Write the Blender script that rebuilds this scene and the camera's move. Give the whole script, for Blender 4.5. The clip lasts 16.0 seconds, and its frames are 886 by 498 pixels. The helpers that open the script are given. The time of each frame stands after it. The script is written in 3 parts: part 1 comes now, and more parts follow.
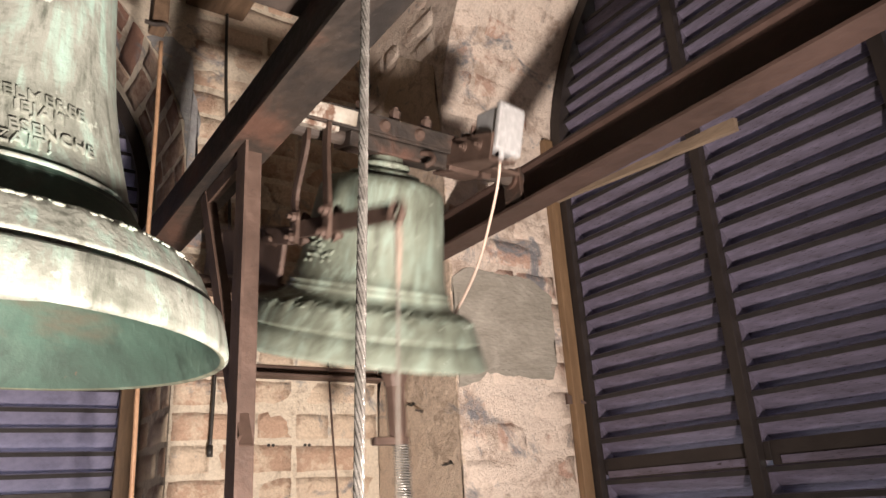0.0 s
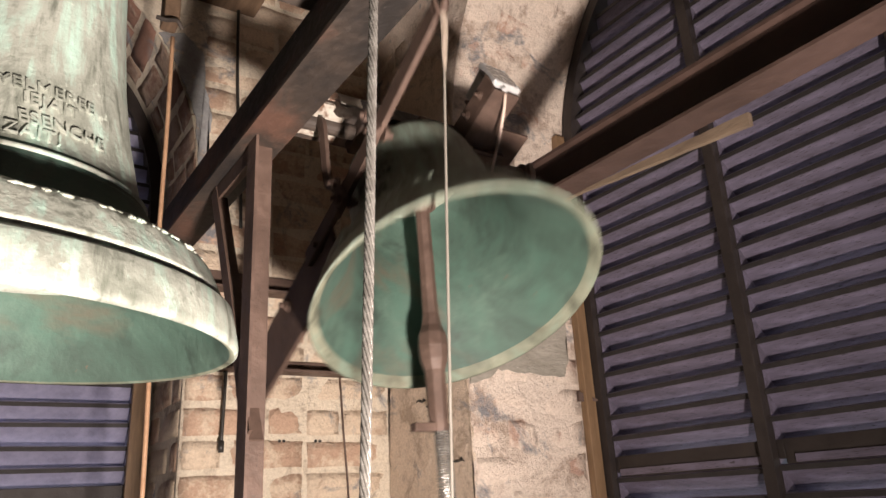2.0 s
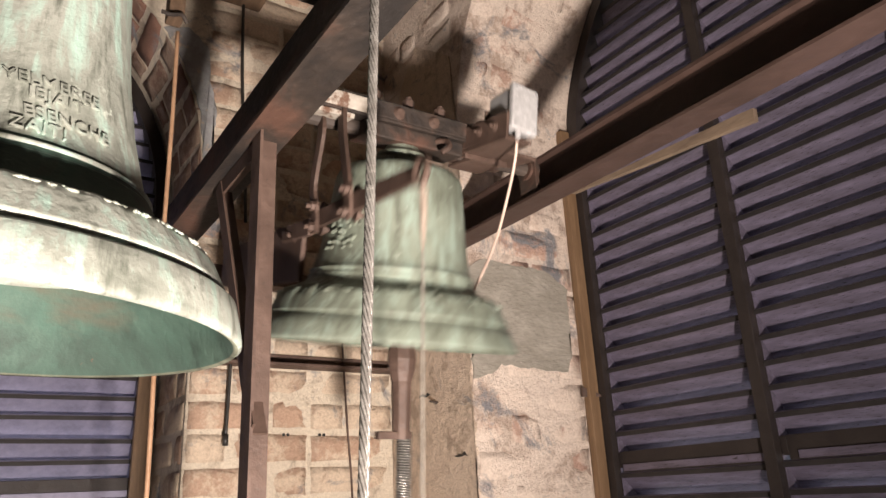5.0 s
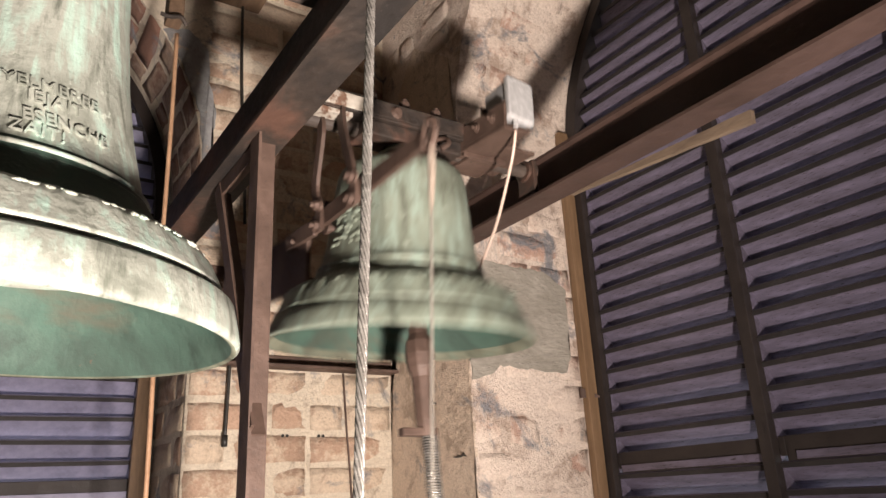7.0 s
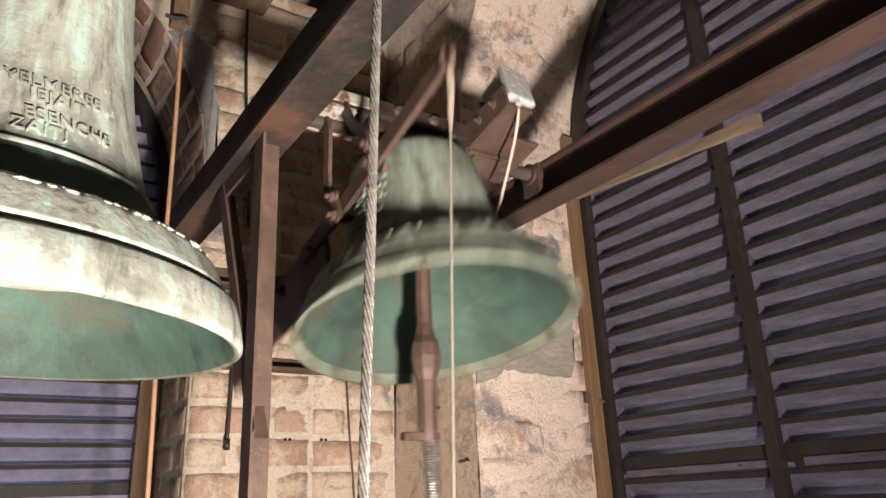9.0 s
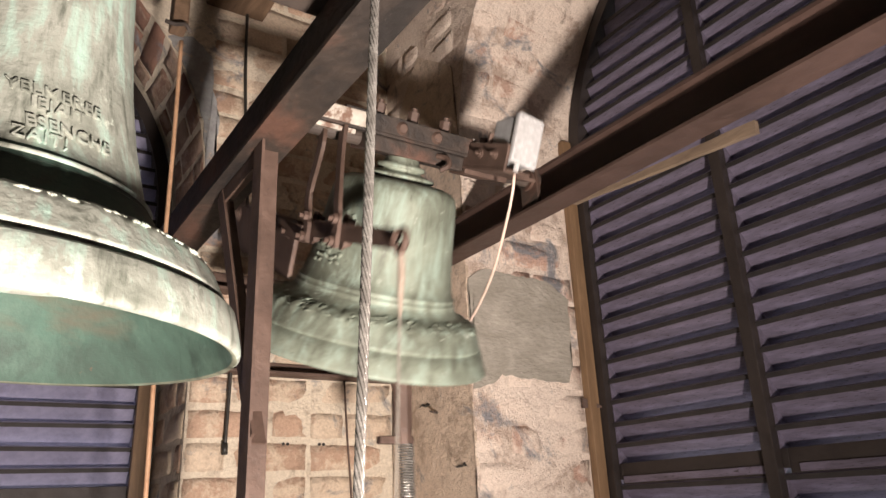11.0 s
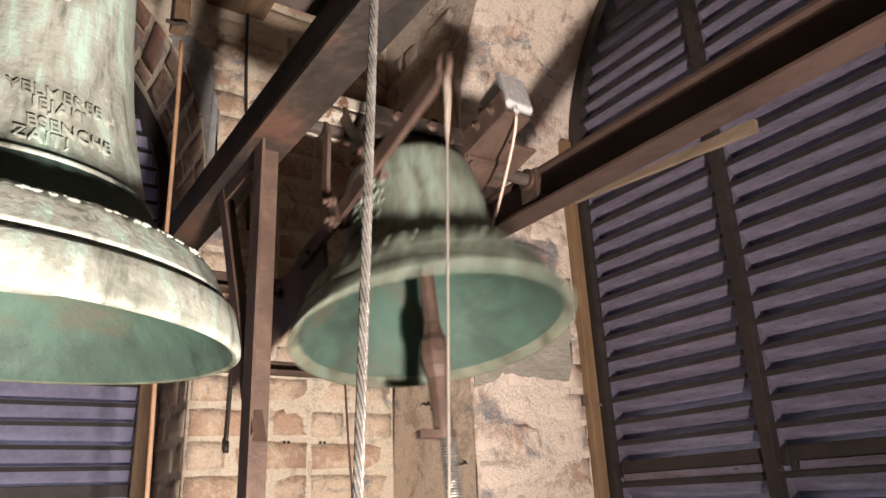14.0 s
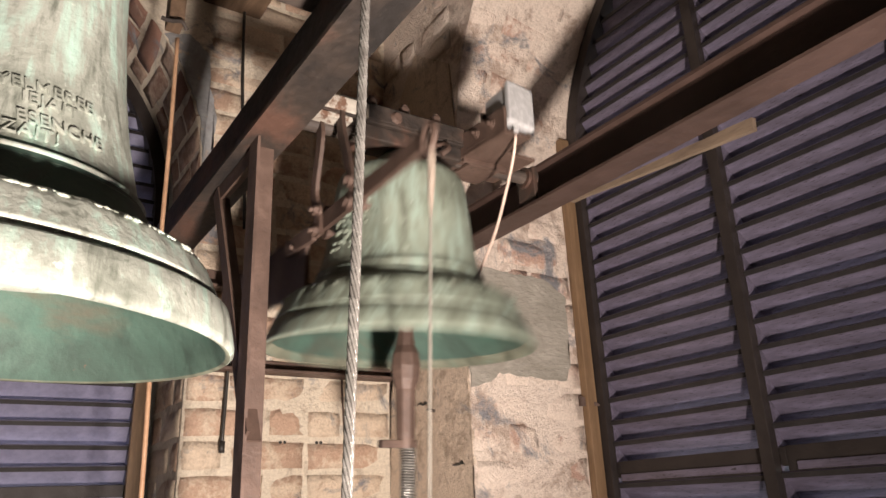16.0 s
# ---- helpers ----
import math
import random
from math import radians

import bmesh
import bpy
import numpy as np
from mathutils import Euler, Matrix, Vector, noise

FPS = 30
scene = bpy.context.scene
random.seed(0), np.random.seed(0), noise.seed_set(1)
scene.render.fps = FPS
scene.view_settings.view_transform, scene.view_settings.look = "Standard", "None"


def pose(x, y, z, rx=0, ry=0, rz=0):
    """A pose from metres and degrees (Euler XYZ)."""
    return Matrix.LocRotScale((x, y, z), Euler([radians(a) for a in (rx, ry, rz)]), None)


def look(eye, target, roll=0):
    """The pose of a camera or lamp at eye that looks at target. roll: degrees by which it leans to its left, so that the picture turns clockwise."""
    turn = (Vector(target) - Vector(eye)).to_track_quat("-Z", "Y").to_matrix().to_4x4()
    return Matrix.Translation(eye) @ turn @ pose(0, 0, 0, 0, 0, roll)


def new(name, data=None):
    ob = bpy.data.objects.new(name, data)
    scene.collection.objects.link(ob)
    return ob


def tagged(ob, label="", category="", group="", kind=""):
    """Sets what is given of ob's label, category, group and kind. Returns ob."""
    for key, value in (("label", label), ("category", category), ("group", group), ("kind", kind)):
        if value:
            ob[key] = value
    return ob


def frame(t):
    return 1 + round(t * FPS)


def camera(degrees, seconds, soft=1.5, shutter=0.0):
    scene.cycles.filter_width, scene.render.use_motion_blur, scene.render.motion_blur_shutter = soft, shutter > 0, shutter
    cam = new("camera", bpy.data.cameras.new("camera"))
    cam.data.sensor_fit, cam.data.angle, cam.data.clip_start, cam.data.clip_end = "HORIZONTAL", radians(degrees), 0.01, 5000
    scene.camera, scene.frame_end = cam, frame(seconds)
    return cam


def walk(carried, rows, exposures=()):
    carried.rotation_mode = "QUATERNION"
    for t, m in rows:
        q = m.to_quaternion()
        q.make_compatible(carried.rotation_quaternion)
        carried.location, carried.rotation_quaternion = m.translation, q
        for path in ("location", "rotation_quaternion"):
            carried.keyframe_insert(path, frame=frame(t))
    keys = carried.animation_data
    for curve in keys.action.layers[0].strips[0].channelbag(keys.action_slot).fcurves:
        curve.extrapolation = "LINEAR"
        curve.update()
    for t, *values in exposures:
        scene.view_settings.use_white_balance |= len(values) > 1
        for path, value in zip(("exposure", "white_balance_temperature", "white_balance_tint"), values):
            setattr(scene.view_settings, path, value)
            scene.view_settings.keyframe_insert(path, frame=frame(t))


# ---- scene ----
cam = camera(62.9, 16.0, 1.5, 0.6)
PATH = [
    (0, (-0.004, -0.01, 1.602), (1.088, 1.529, 2.265), -3.6),
    (0.5, (0.002, -0.003, 1.603), (1.082, 1.543, 2.269), -3.5),
    (1, (0.0, -0.004, 1.602), (1.075, 1.544, 2.272), -3.4),
    (1.5, (0.001, -0.007, 1.601), (1.07, 1.546, 2.267), -3.5),
    (2, (0.001, -0.004, 1.6), (1.068, 1.554, 2.259), -3.2),
    (2.5, (0.004, -0.004, 1.6), (1.066, 1.56, 2.251), -3.1),
    (3, (0.003, -0.004, 1.599), (1.062, 1.565, 2.247), -3.1),
    (3.5, (0.001, -0.002, 1.6), (1.058, 1.568, 2.246), -3.1),
    (4, (0.001, -0.004, 1.6), (1.057, 1.567, 2.245), -2.9),
    (6.5, (0.002, -0.01, 1.599), (1.061, 1.557, 2.247), -2.9),
    (7, (0.002, -0.012, 1.599), (1.06, 1.557, 2.248), -2.9),
    (7.5, (0.002, -0.01, 1.6), (1.057, 1.56, 2.25), -2.7),
    (8, (0.0, -0.011, 1.602), (1.053, 1.559, 2.255), -2.5),
    (8.5, (0.0, -0.006, 1.601), (1.051, 1.564, 2.259), -2.5),
    (9, (0.005, -0.002, 1.6), (1.054, 1.568, 2.26), -2.6),
    (11.5, (0.003, -0.01, 1.602), (1.051, 1.555, 2.274), -2.4),
    (12, (0.004, -0.009, 1.602), (1.049, 1.557, 2.276), -2.3),
    (12.5, (0.005, -0.009, 1.603), (1.051, 1.557, 2.277), -2.3),
    (13, (0.007, -0.01, 1.6), (1.055, 1.554, 2.274), -2.5),
    (13.5, (0.005, -0.011, 1.6), (1.056, 1.554, 2.269), -2.7),
    (14, (0.003, -0.014, 1.601), (1.051, 1.555, 2.267), -2.5),
    (14.5, (0.003, -0.014, 1.602), (1.049, 1.554, 2.269), -2.3),
    (15, (0.003, -0.011, 1.601), (1.048, 1.556, 2.272), -2.3),
    (15.5, (0.005, -0.012, 1.6), (1.049, 1.556, 2.271), -2.2),
    (16, (0.01, -0.008, 1.6), (1.062, 1.557, 2.267), -2.5),
]
walk(cam, [(t, look(eye, target, roll)) for t, eye, target, roll in PATH])

# ---- light: daylight outside, one floodlight standing low on the floor ----
world = bpy.data.worlds.new("sky")
world.use_nodes = True
scene.world = world
sky = world.node_tree.nodes.new("ShaderNodeTexSky")
sky.sky_type = "NISHITA"
sky.sun_disc = False
sky.sun_elevation, sky.sun_rotation = radians(37), radians(41)
world.node_tree.links.new(sky.outputs[0], world.node_tree.nodes["Background"].inputs[0])
world.node_tree.nodes["Background"].inputs[1].default_value = 0.15
sun = new("sun", bpy.data.lights.new("sun", "SUN"))
sun.data.energy, sun.data.angle, sun.data.color = 5.0, radians(0.5), (1, 0.95, 0.88)
sun.matrix_basis = look((6, 7, 9), (0, 0, 2))
flood = new("floodlight", bpy.data.lights.new("floodlight", "SPOT"))
flood.data.energy, flood.data.shadow_soft_size, flood.data.color = 440, 0.065, (1.0, 0.865, 0.785)
flood.data.spot_size, flood.data.spot_blend = radians(102), 1.0
flood.matrix_basis = look((0.245, -0.39, 0.93), (0.36, 1.08, 2.14))
scene.view_settings.exposure = 0.0

# ---- materials ----


def shader(name, rough=0.7, metal=0.0):
    m = bpy.data.materials.new(name)
    m.use_nodes = True
    b = m.node_tree.nodes["Principled BSDF"]
    b.inputs["Roughness"].default_value = rough
    b.inputs["Metallic"].default_value = metal
    return m, m.node_tree.nodes, m.node_tree.links, b


def coords(nodes, links, scale, space="Object"):
    tc = nodes.new("ShaderNodeTexCoord")
    mp = nodes.new("ShaderNodeMapping")
    mp.inputs["Scale"].default_value = scale
    links.new(tc.outputs[space], mp.inputs["Vector"])
    return mp.outputs[0]


def grain(nodes, links, vec, scale, detail=6.0, rough=0.6, warp=0.0):
    n = nodes.new("ShaderNodeTexNoise")
    n.inputs["Scale"].default_value = scale
    n.inputs["Detail"].default_value = detail
    n.inputs["Roughness"].default_value = rough
    n.inputs["Distortion"].default_value = warp
    links.new(vec, n.inputs["Vector"])
    return n.outputs["Fac"]


def ramp(nodes, links, fac, stops):
    r = nodes.new("ShaderNodeValToRGB")
    e = r.color_ramp.elements
    while len(e) < len(stops):
        e.new(0.5)
    for el, (p, col) in zip(e, stops):
        el.position, el.color = p, (*col, 1)
    links.new(fac, r.inputs[0])
    return r.outputs[0]


def blend(nodes, links, fac, a, b, kind="MIX"):
    m = nodes.new("ShaderNodeMix")
    m.data_type, m.blend_type = "RGBA", kind
    if isinstance(fac, float):
        m.inputs[0].default_value = fac
    else:
        links.new(fac, m.inputs[0])
    for k, v in ((6, a), (7, b)):
        if isinstance(v, tuple):
            m.inputs[k].default_value = (*v, 1)
        else:
            links.new(v, m.inputs[k])
    return m.outputs[2]


def relief(nodes, links, b, fac, dist, strength=0.6):
    n = nodes.new("ShaderNodeBump")
    n.inputs["Strength"].default_value = strength
    n.inputs["Distance"].default_value = dist
    links.new(fac, n.inputs["Height"])
    links.new(n.outputs[0], b.inputs["Normal"])


def mask(nodes, links, fac, lo, hi):
    n = nodes.new("ShaderNodeMapRange")
    n.inputs[1].default_value, n.inputs[2].default_value = lo, hi
    links.new(fac, n.inputs[0])
    return n.outputs[0]


def two_tone(name, stops, scale, fine, rough=0.75, metal=0.0, bump=0.002, stretch=(1, 1, 1), spots=None, space="Object"):
    """A coarse colour mottling, a fine grain over it, and relief from both."""
    m, N, L, b = shader(name, rough, metal)
    v = coords(N, L, stretch, space)
    coarse = grain(N, L, v, scale, 5, 0.62, 0.4)
    small = grain(N, L, v, fine, 5, 0.6)
    col = ramp(N, L, coarse, stops)
    tone = ramp(N, L, small, [(0.25, (0.62, 0.62, 0.62)), (0.75, (1.0, 1.0, 1.0))])
    col = blend(N, L, 0.75, col, tone, "MULTIPLY")
    if spots:
        lo, hi, paint, sc = spots
        s = grain(N, L, v, sc, 6, 0.7)
        col = blend(N, L, mask(N, L, s, lo, hi), col, paint)
    L.new(col, b.inputs["Base Color"])
    both = N.new("ShaderNodeMath")
    both.operation = "MULTIPLY_ADD"
    L.new(coarse, both.inputs[0])
    both.inputs[1].default_value = 2.5
    L.new(small, both.inputs[2])
    relief(N, L, b, both.outputs[0], bump)
    L.new(mask(N, L, small, -0.2 - rough, 1.6 / rough - rough), b.inputs["Roughness"])
    return m


def bronze(name, pale, mid, dark, streak, inside=False):
    m, N, L, b = shader(name, 0.6, 0.06)
    v = coords(N, L, (1, 1, 1))
    vs = coords(N, L, (2, 2, 2) if inside else (9, 9, 1.3))
    coarse = grain(N, L, v, 7, 6, 0.65, 0.6)
    runs = grain(N, L, vs, 4.5, 6, 0.65, 0.3)
    small = grain(N, L, v, 90, 5, 0.65)
    col = ramp(N, L, coarse, [(0.3, dark), (0.5, mid), (0.68, pale)])
    col = blend(N, L, mask(N, L, runs, 0.5, 0.66), col, streak)
    col = blend(N, L, mask(N, L, runs, 0.46, 0.34), col, dark)
    pit = grain(N, L, v, 38, 4, 0.7)
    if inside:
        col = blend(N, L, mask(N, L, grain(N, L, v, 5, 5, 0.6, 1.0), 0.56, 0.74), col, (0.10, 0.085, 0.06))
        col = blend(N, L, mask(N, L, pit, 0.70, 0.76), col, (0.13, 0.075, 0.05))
    else:
        col = blend(N, L, mask(N, L, pit, 0.64, 0.72), col, (0.52, 0.57, 0.49))
        col = blend(N, L, mask(N, L, pit, 0.34, 0.27), col, (0.13, 0.15, 0.115))
    L.new(col, b.inputs["Base Color"])
    L.new(mask(N, L, runs, -1.4 if inside else -1.0, 1.2 if inside else 1.6), b.inputs["Roughness"])
    lump = N.new("ShaderNodeMath")
    L.new(pit, lump.inputs[0])
    L.new(small, lump.inputs[1])
    relief(N, L, b, lump.outputs[0], 0.0022, 0.6)
    return m


def limewash(name, bare, wash, dirt, amount):
    """Old brick under worn limewash; each piece takes its own share of wash."""
    m, N, L, b = shader(name, 0.92)
    oi = N.new("ShaderNodeObjectInfo")
    pos = N.new("ShaderNodeNewGeometry").outputs["Position"]
    big = grain(N, L, pos, 5.5, 6, 0.65, 0.5)
    mid = grain(N, L, pos, 24, 7, 0.72, 0.3)
    fine = grain(N, L, pos, 130, 5, 0.7)

    def muladd(a, k, c):
        n = N.new("ShaderNodeMath")
        n.operation = "MULTIPLY_ADD"
        L.new(a, n.inputs[0])
        n.inputs[1].default_value = k
        L.new(c, n.inputs[2])
        return n.outputs[0]
    share = muladd(oi.outputs["Random"], 0.25, muladd(mid, 0.8, big))
    hue = ramp(N, L, oi.outputs["Random"], [(0.0, bare), (0.5, tuple(c * 0.78 for c in bare)), (1.0, (bare[0] * 1.1, bare[1] * 1.3, bare[2] * 1.35))])
    col = blend(N, L, mask(N, L, share, amount, amount + 0.14), hue, wash)
    col = blend(N, L, mask(N, L, grain(N, L, pos, 11, 7, 0.75, 0.6), 0.56, 0.72), col, dirt)
    blue = N.new("ShaderNodeVectorMath")
    blue.inputs[1].default_value = (3.7, 1.9, 5.3)
    L.new(pos, blue.inputs[0])
    col = blend(N, L, mask(N, L, grain(N, L, blue.outputs[0], 6, 7, 0.7, 0.8), 0.575, 0.67), col, (0.25, 0.245, 0.255))
    tone = ramp(N, L, fine, [(0.3, (0.62, 0.6, 0.58)), (0.62, (1, 1, 1))])
    col = blend(N, L, 0.6, col, tone, "MULTIPLY")
    L.new(col, b.inputs["Base Color"])
    relief(N, L, b, muladd(mid, 2.6, fine), 0.006, 0.85)
    return m


BRONZE_A = bronze("pale_verdigris_bronze", (0.37, 0.38, 0.33), (0.28, 0.293, 0.25), (0.12, 0.13, 0.105), (0.36, 0.50, 0.425))
BRONZE_B = bronze("mottled_verdigris_bronze", (0.31, 0.345, 0.275), (0.215, 0.245, 0.190), (0.12, 0.13, 0.098), (0.30, 0.375, 0.31))
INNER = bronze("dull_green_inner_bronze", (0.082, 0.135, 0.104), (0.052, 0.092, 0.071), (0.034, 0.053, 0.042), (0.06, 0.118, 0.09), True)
LIP = bronze("worn_lip_bronze", (0.27, 0.275, 0.20), (0.15, 0.16, 0.115), (0.07, 0.075, 0.052), (0.17, 0.235, 0.18), True)
RUST = two_tone("rusty_painted_steel", [(0.3, (0.075, 0.046, 0.034)), (0.5, (0.118, 0.074, 0.056)), (0.7, (0.165, 0.108, 0.084))], 9, 70, 0.75, 0.15, 0.002, spots=(0.60, 0.70, (0.05, 0.035, 0.028), 75))
CHANNEL = two_tone("brown_painted_steel", [(0.3, (0.048, 0.029, 0.022)), (0.5, (0.072, 0.043, 0.034)), (0.7, (0.10, 0.060, 0.049))], 3, 45, 0.7, 0.1, 0.002, (1, 0.8, 1), spots=(0.66, 0.72, (0.05, 0.036, 0.028), 30))
RED_OXIDE = two_tone("red_oxide_steel", [(0.38, (0.020, 0.016, 0.014)), (0.50, (0.05, 0.036, 0.028)), (0.62, (0.12, 0.062, 0.043))], 6, 85, 0.8, 0.1, 0.004, (1, 0.6, 1), spots=(0.62, 0.72, (0.085, 0.07, 0.06), 40))
DARK_STEEL = two_tone("dark_sooty_steel", [(0.3, (0.05, 0.04, 0.035)), (0.6, (0.10, 0.075, 0.06))], 8, 70, 0.8, 0.1)
WHITE_STEEL = two_tone("flaking_white_paint", [(0.3, (0.30, 0.25, 0.19)), (0.5, (0.52, 0.47, 0.40)), (0.7, (0.62, 0.58, 0.5))], 14, 80, 0.6, 0.0, 0.002, spots=(0.52, 0.60, (0.16, 0.09, 0.06), 24))
PLASTIC_GREY = two_tone("grey_plastic", [(0.3, (0.34, 0.34, 0.34)), (0.7, (0.42, 0.42, 0.42))], 12, 80, 0.5, 0.0, 0.0003)
PLASTIC = two_tone("white_plastic", [(0.3, (0.52, 0.51, 0.50)), (0.7, (0.61, 0.605, 0.60))], 12, 80, 0.4, 0.0, 0.0003)
TRIM = two_tone("bare_trim_wood", [(0.3, (0.16, 0.095, 0.05)), (0.7, (0.28, 0.175, 0.095))], 10, 60, 0.7, 0.0, 0.001, (5, 5, 0.5))
TIMBER = two_tone("old_brown_timber", [(0.3, (0.12, 0.075, 0.045)), (0.7, (0.25, 0.16, 0.10))], 10, 60, 0.8, 0.0, 0.002, (4, 0.6, 4))
PLANK = two_tone("weathered_plank", [(0.3, (0.17, 0.12, 0.085)), (0.7, (0.30, 0.22, 0.15))], 9, 60, 0.8, 0.0, 0.002, (4, 0.7, 4))
SLAT = two_tone("violet_grey_louvre_steel", [(0.3, (0.10, 0.086, 0.113)), (0.5, (0.146, 0.126, 0.171)), (0.7, (0.20, 0.175, 0.246))], 14, 60, 0.55, 0.2, 0.0012, (0.5, 3, 3), spots=(0.575, 0.63, (0.045, 0.036, 0.040), 110))
# copy of SLAT, paler and bluer: daylight on the blades put into the colour
SLAT_DAYLIT = two_tone("daylit_louvre_steel", [(0.3, (0.19, 0.185, 0.26)), (0.5, (0.26, 0.25, 0.35)), (0.7, (0.32, 0.31, 0.42))], 8, 60, 0.6, 0.15, 0.0012)
SLAT_FRAME = two_tone("dark_frame_steel", [(0.3, (0.024, 0.018, 0.017)), (0.7, (0.045, 0.035, 0.031))], 8, 60, 0.7, 0.2)
# unseen outer blade face, pale violet to bounce daylight onto the blade above
BOUNCE = two_tone("bounce_outer_face", [(0.3, (0.68, 0.66, 0.80)), (0.7, (0.78, 0.76, 0.90))], 10, 60, 0.7)
# hem near black: the shade between the blades is in its colour
HEM_SHADE = two_tone("shaded_hem", [(0.3, (0.016, 0.013, 0.013)), (0.7, (0.03, 0.025, 0.025))], 20, 80, 0.8)
BRICK = limewash("limewashed_brick", (0.60, 0.41, 0.295), (0.74, 0.60, 0.455), (0.53, 0.395, 0.285), 0.90)
BRICK_RED = limewash("dark_red_arch_brick", (0.36, 0.20, 0.145), (0.52, 0.38, 0.29), (0.30, 0.20, 0.15), 1.02)
BRICK_PINK = limewash("pink_limewashed_brick", (0.64, 0.42, 0.325), (0.80, 0.67, 0.565), (0.54, 0.41, 0.33), 0.88)
MORTAR = limewash("lime_mortar", (0.60, 0.49, 0.375), (0.78, 0.68, 0.54), (0.50, 0.39, 0.29), 0.84)
MORTAR_PINK = limewash("pinkish_lime_mortar", (0.59, 0.44, 0.35), (0.78, 0.66, 0.56), (0.50, 0.37, 0.29), 0.88)
SMEAR = limewash("brown_lime_render", (0.60, 0.465, 0.35), (0.74, 0.60, 0.47), (0.50, 0.38, 0.285), 0.88)
CEMENT = two_tone("grey_cement_render", [(0.3, (0.24, 0.21, 0.168)), (0.5, (0.32, 0.287, 0.235)), (0.7, (0.40, 0.36, 0.295))], 6, 50, 0.9, 0.0, 0.004)
PATCH = two_tone("streaky_grey_cement", [(0.3, (0.27, 0.245, 0.20)), (0.5, (0.34, 0.31, 0.26)), (0.7, (0.43, 0.39, 0.33))], 7, 60, 0.9, 0.0, 0.006, (0.8, 0.8, 1.7), spots=(0.67, 0.71, (0.58, 0.54, 0.48), 34))
BLUE_PLASTER = two_tone("blue_grey_plaster", [(0.3, (0.26, 0.235, 0.215)), (0.5, (0.36, 0.36, 0.36)), (0.7, (0.50, 0.50, 0.49))], 11, 60, 0.9, 0.0, 0.006, spots=(0.57, 0.64, (0.50, 0.38, 0.28), 16))
FLOOR = two_tone("dusty_floor_boards", [(0.3, (0.09, 0.07, 0.055)), (0.7, (0.16, 0.125, 0.095))], 3, 40, 0.85)
# made-up dark finish for unseen walls and ceiling, to hold bounce light down
UNSEEN_DARK = two_tone("unseen_dark_finish", [(0.3, (0.05, 0.038, 0.03)), (0.7, (0.10, 0.075, 0.055))], 4, 40, 0.85, 0.0, 0.002, (4, 4, 0.5))
CABLE_TAN = two_tone("tan_cable_sheath", [(0.3, (0.46, 0.27, 0.16)), (0.7, (0.58, 0.36, 0.22))], 20, 90, 0.5)
CABLE_PINK = two_tone("pinkish_cable_sheath", [(0.3, (0.70, 0.52, 0.42)), (0.7, (0.78, 0.60, 0.50))], 20, 90, 0.5)
BLACK = two_tone("black_rubber", [(0.3, (0.02, 0.018, 0.016)), (0.7, (0.04, 0.035, 0.03))], 20, 90, 0.6)
WIRE = two_tone("galvanised_wire", [(0.3, (0.17, 0.155, 0.138)), (0.7, (0.31, 0.295, 0.27))], 30, 120, 0.4, 0.4)
CORD = two_tone("grey_cord", [(0.3, (0.20, 0.18, 0.15)), (0.7, (0.30, 0.275, 0.235))], 60, 120, 0.9)
FRAY = two_tone("pale_frayed_cord", [(0.3, (0.34, 0.27, 0.21)), (0.7, (0.47, 0.39, 0.32))], 60, 120, 0.9)

# ---- mesh helpers ----


def link_bm(name, bm, mats, parent=None, label="", smooth=False):
    me = bpy.data.meshes.new(name)
    bmesh.ops.recalc_face_normals(bm, faces=bm.faces)
    if smooth:
        for f in bm.faces:
            f.smooth = True
    bm.to_mesh(me)
    bm.free()
    for m in mats if isinstance(mats, (list, tuple)) else [mats]:
        me.materials.append(m)
    ob = new(name, me)
    if parent is not None:
        ob.parent = parent
    return tagged(ob, label)


def part(name, bm, material, parent, label="", smooth=False):
    return link_bm(name, bm, material, parent, label, smooth)


def thing(name, bm, material, label, category, kind="", group="", smooth=False):
    return tagged(link_bm(name, bm, material, None, "", smooth), label, category, group, kind)


def empty(name, label, category, m=None, kind="", group=""):
    ob = new(name)
    ob.empty_display_size = 0.05
    if m is not None:
        ob.matrix_basis = m
    return tagged(ob, label, category, group, kind)


def put_box(bm, lo, hi, m=None, bevel=0.0):
    lo, hi = Vector(lo), Vector(hi)
    geom = bmesh.ops.create_cube(bm, size=1.0)["verts"]
    for v in geom:
        v.co = Vector([lo[i] + (v.co[i] + 0.5) * (hi[i] - lo[i]) for i in range(3)])
    if bevel > 0:
        edges = list({e for v in geom for e in v.link_edges})
        geom = bmesh.ops.bevel(bm, geom=edges, offset=bevel, segments=2, affect="EDGES", profile=0.6)["verts"] + [v for v in geom if v.is_valid]
    if m is not None:
        bmesh.ops.transform(bm, matrix=m, verts=list({v for v in geom if v.is_valid}))
    return bm


def box(lo, hi, m=None, bevel=0.003):
    return put_box(bmesh.new(), lo, hi, m, bevel)


def put_profile(bm, outline, a, b, up=(0, 0, 1)):
    """Sweep a closed 2D outline straight from a to b."""
    a, b = Vector(a), Vector(b)
    d = (b - a).normalized()
    s = d.cross(Vector(up)).normalized()
    u = s.cross(d)
    r1 = [bm.verts.new(a + s * x + u * y) for x, y in outline]
    r2 = [bm.verts.new(b + s * x + u * y) for x, y in outline]
    n = len(outline)
    for i in range(n):
        bm.faces.new((r1[i], r1[(i + 1) % n], r2[(i + 1) % n], r2[i]))
    bm.faces.new(r1[::-1])
    bm.faces.new(r2)
    return bm


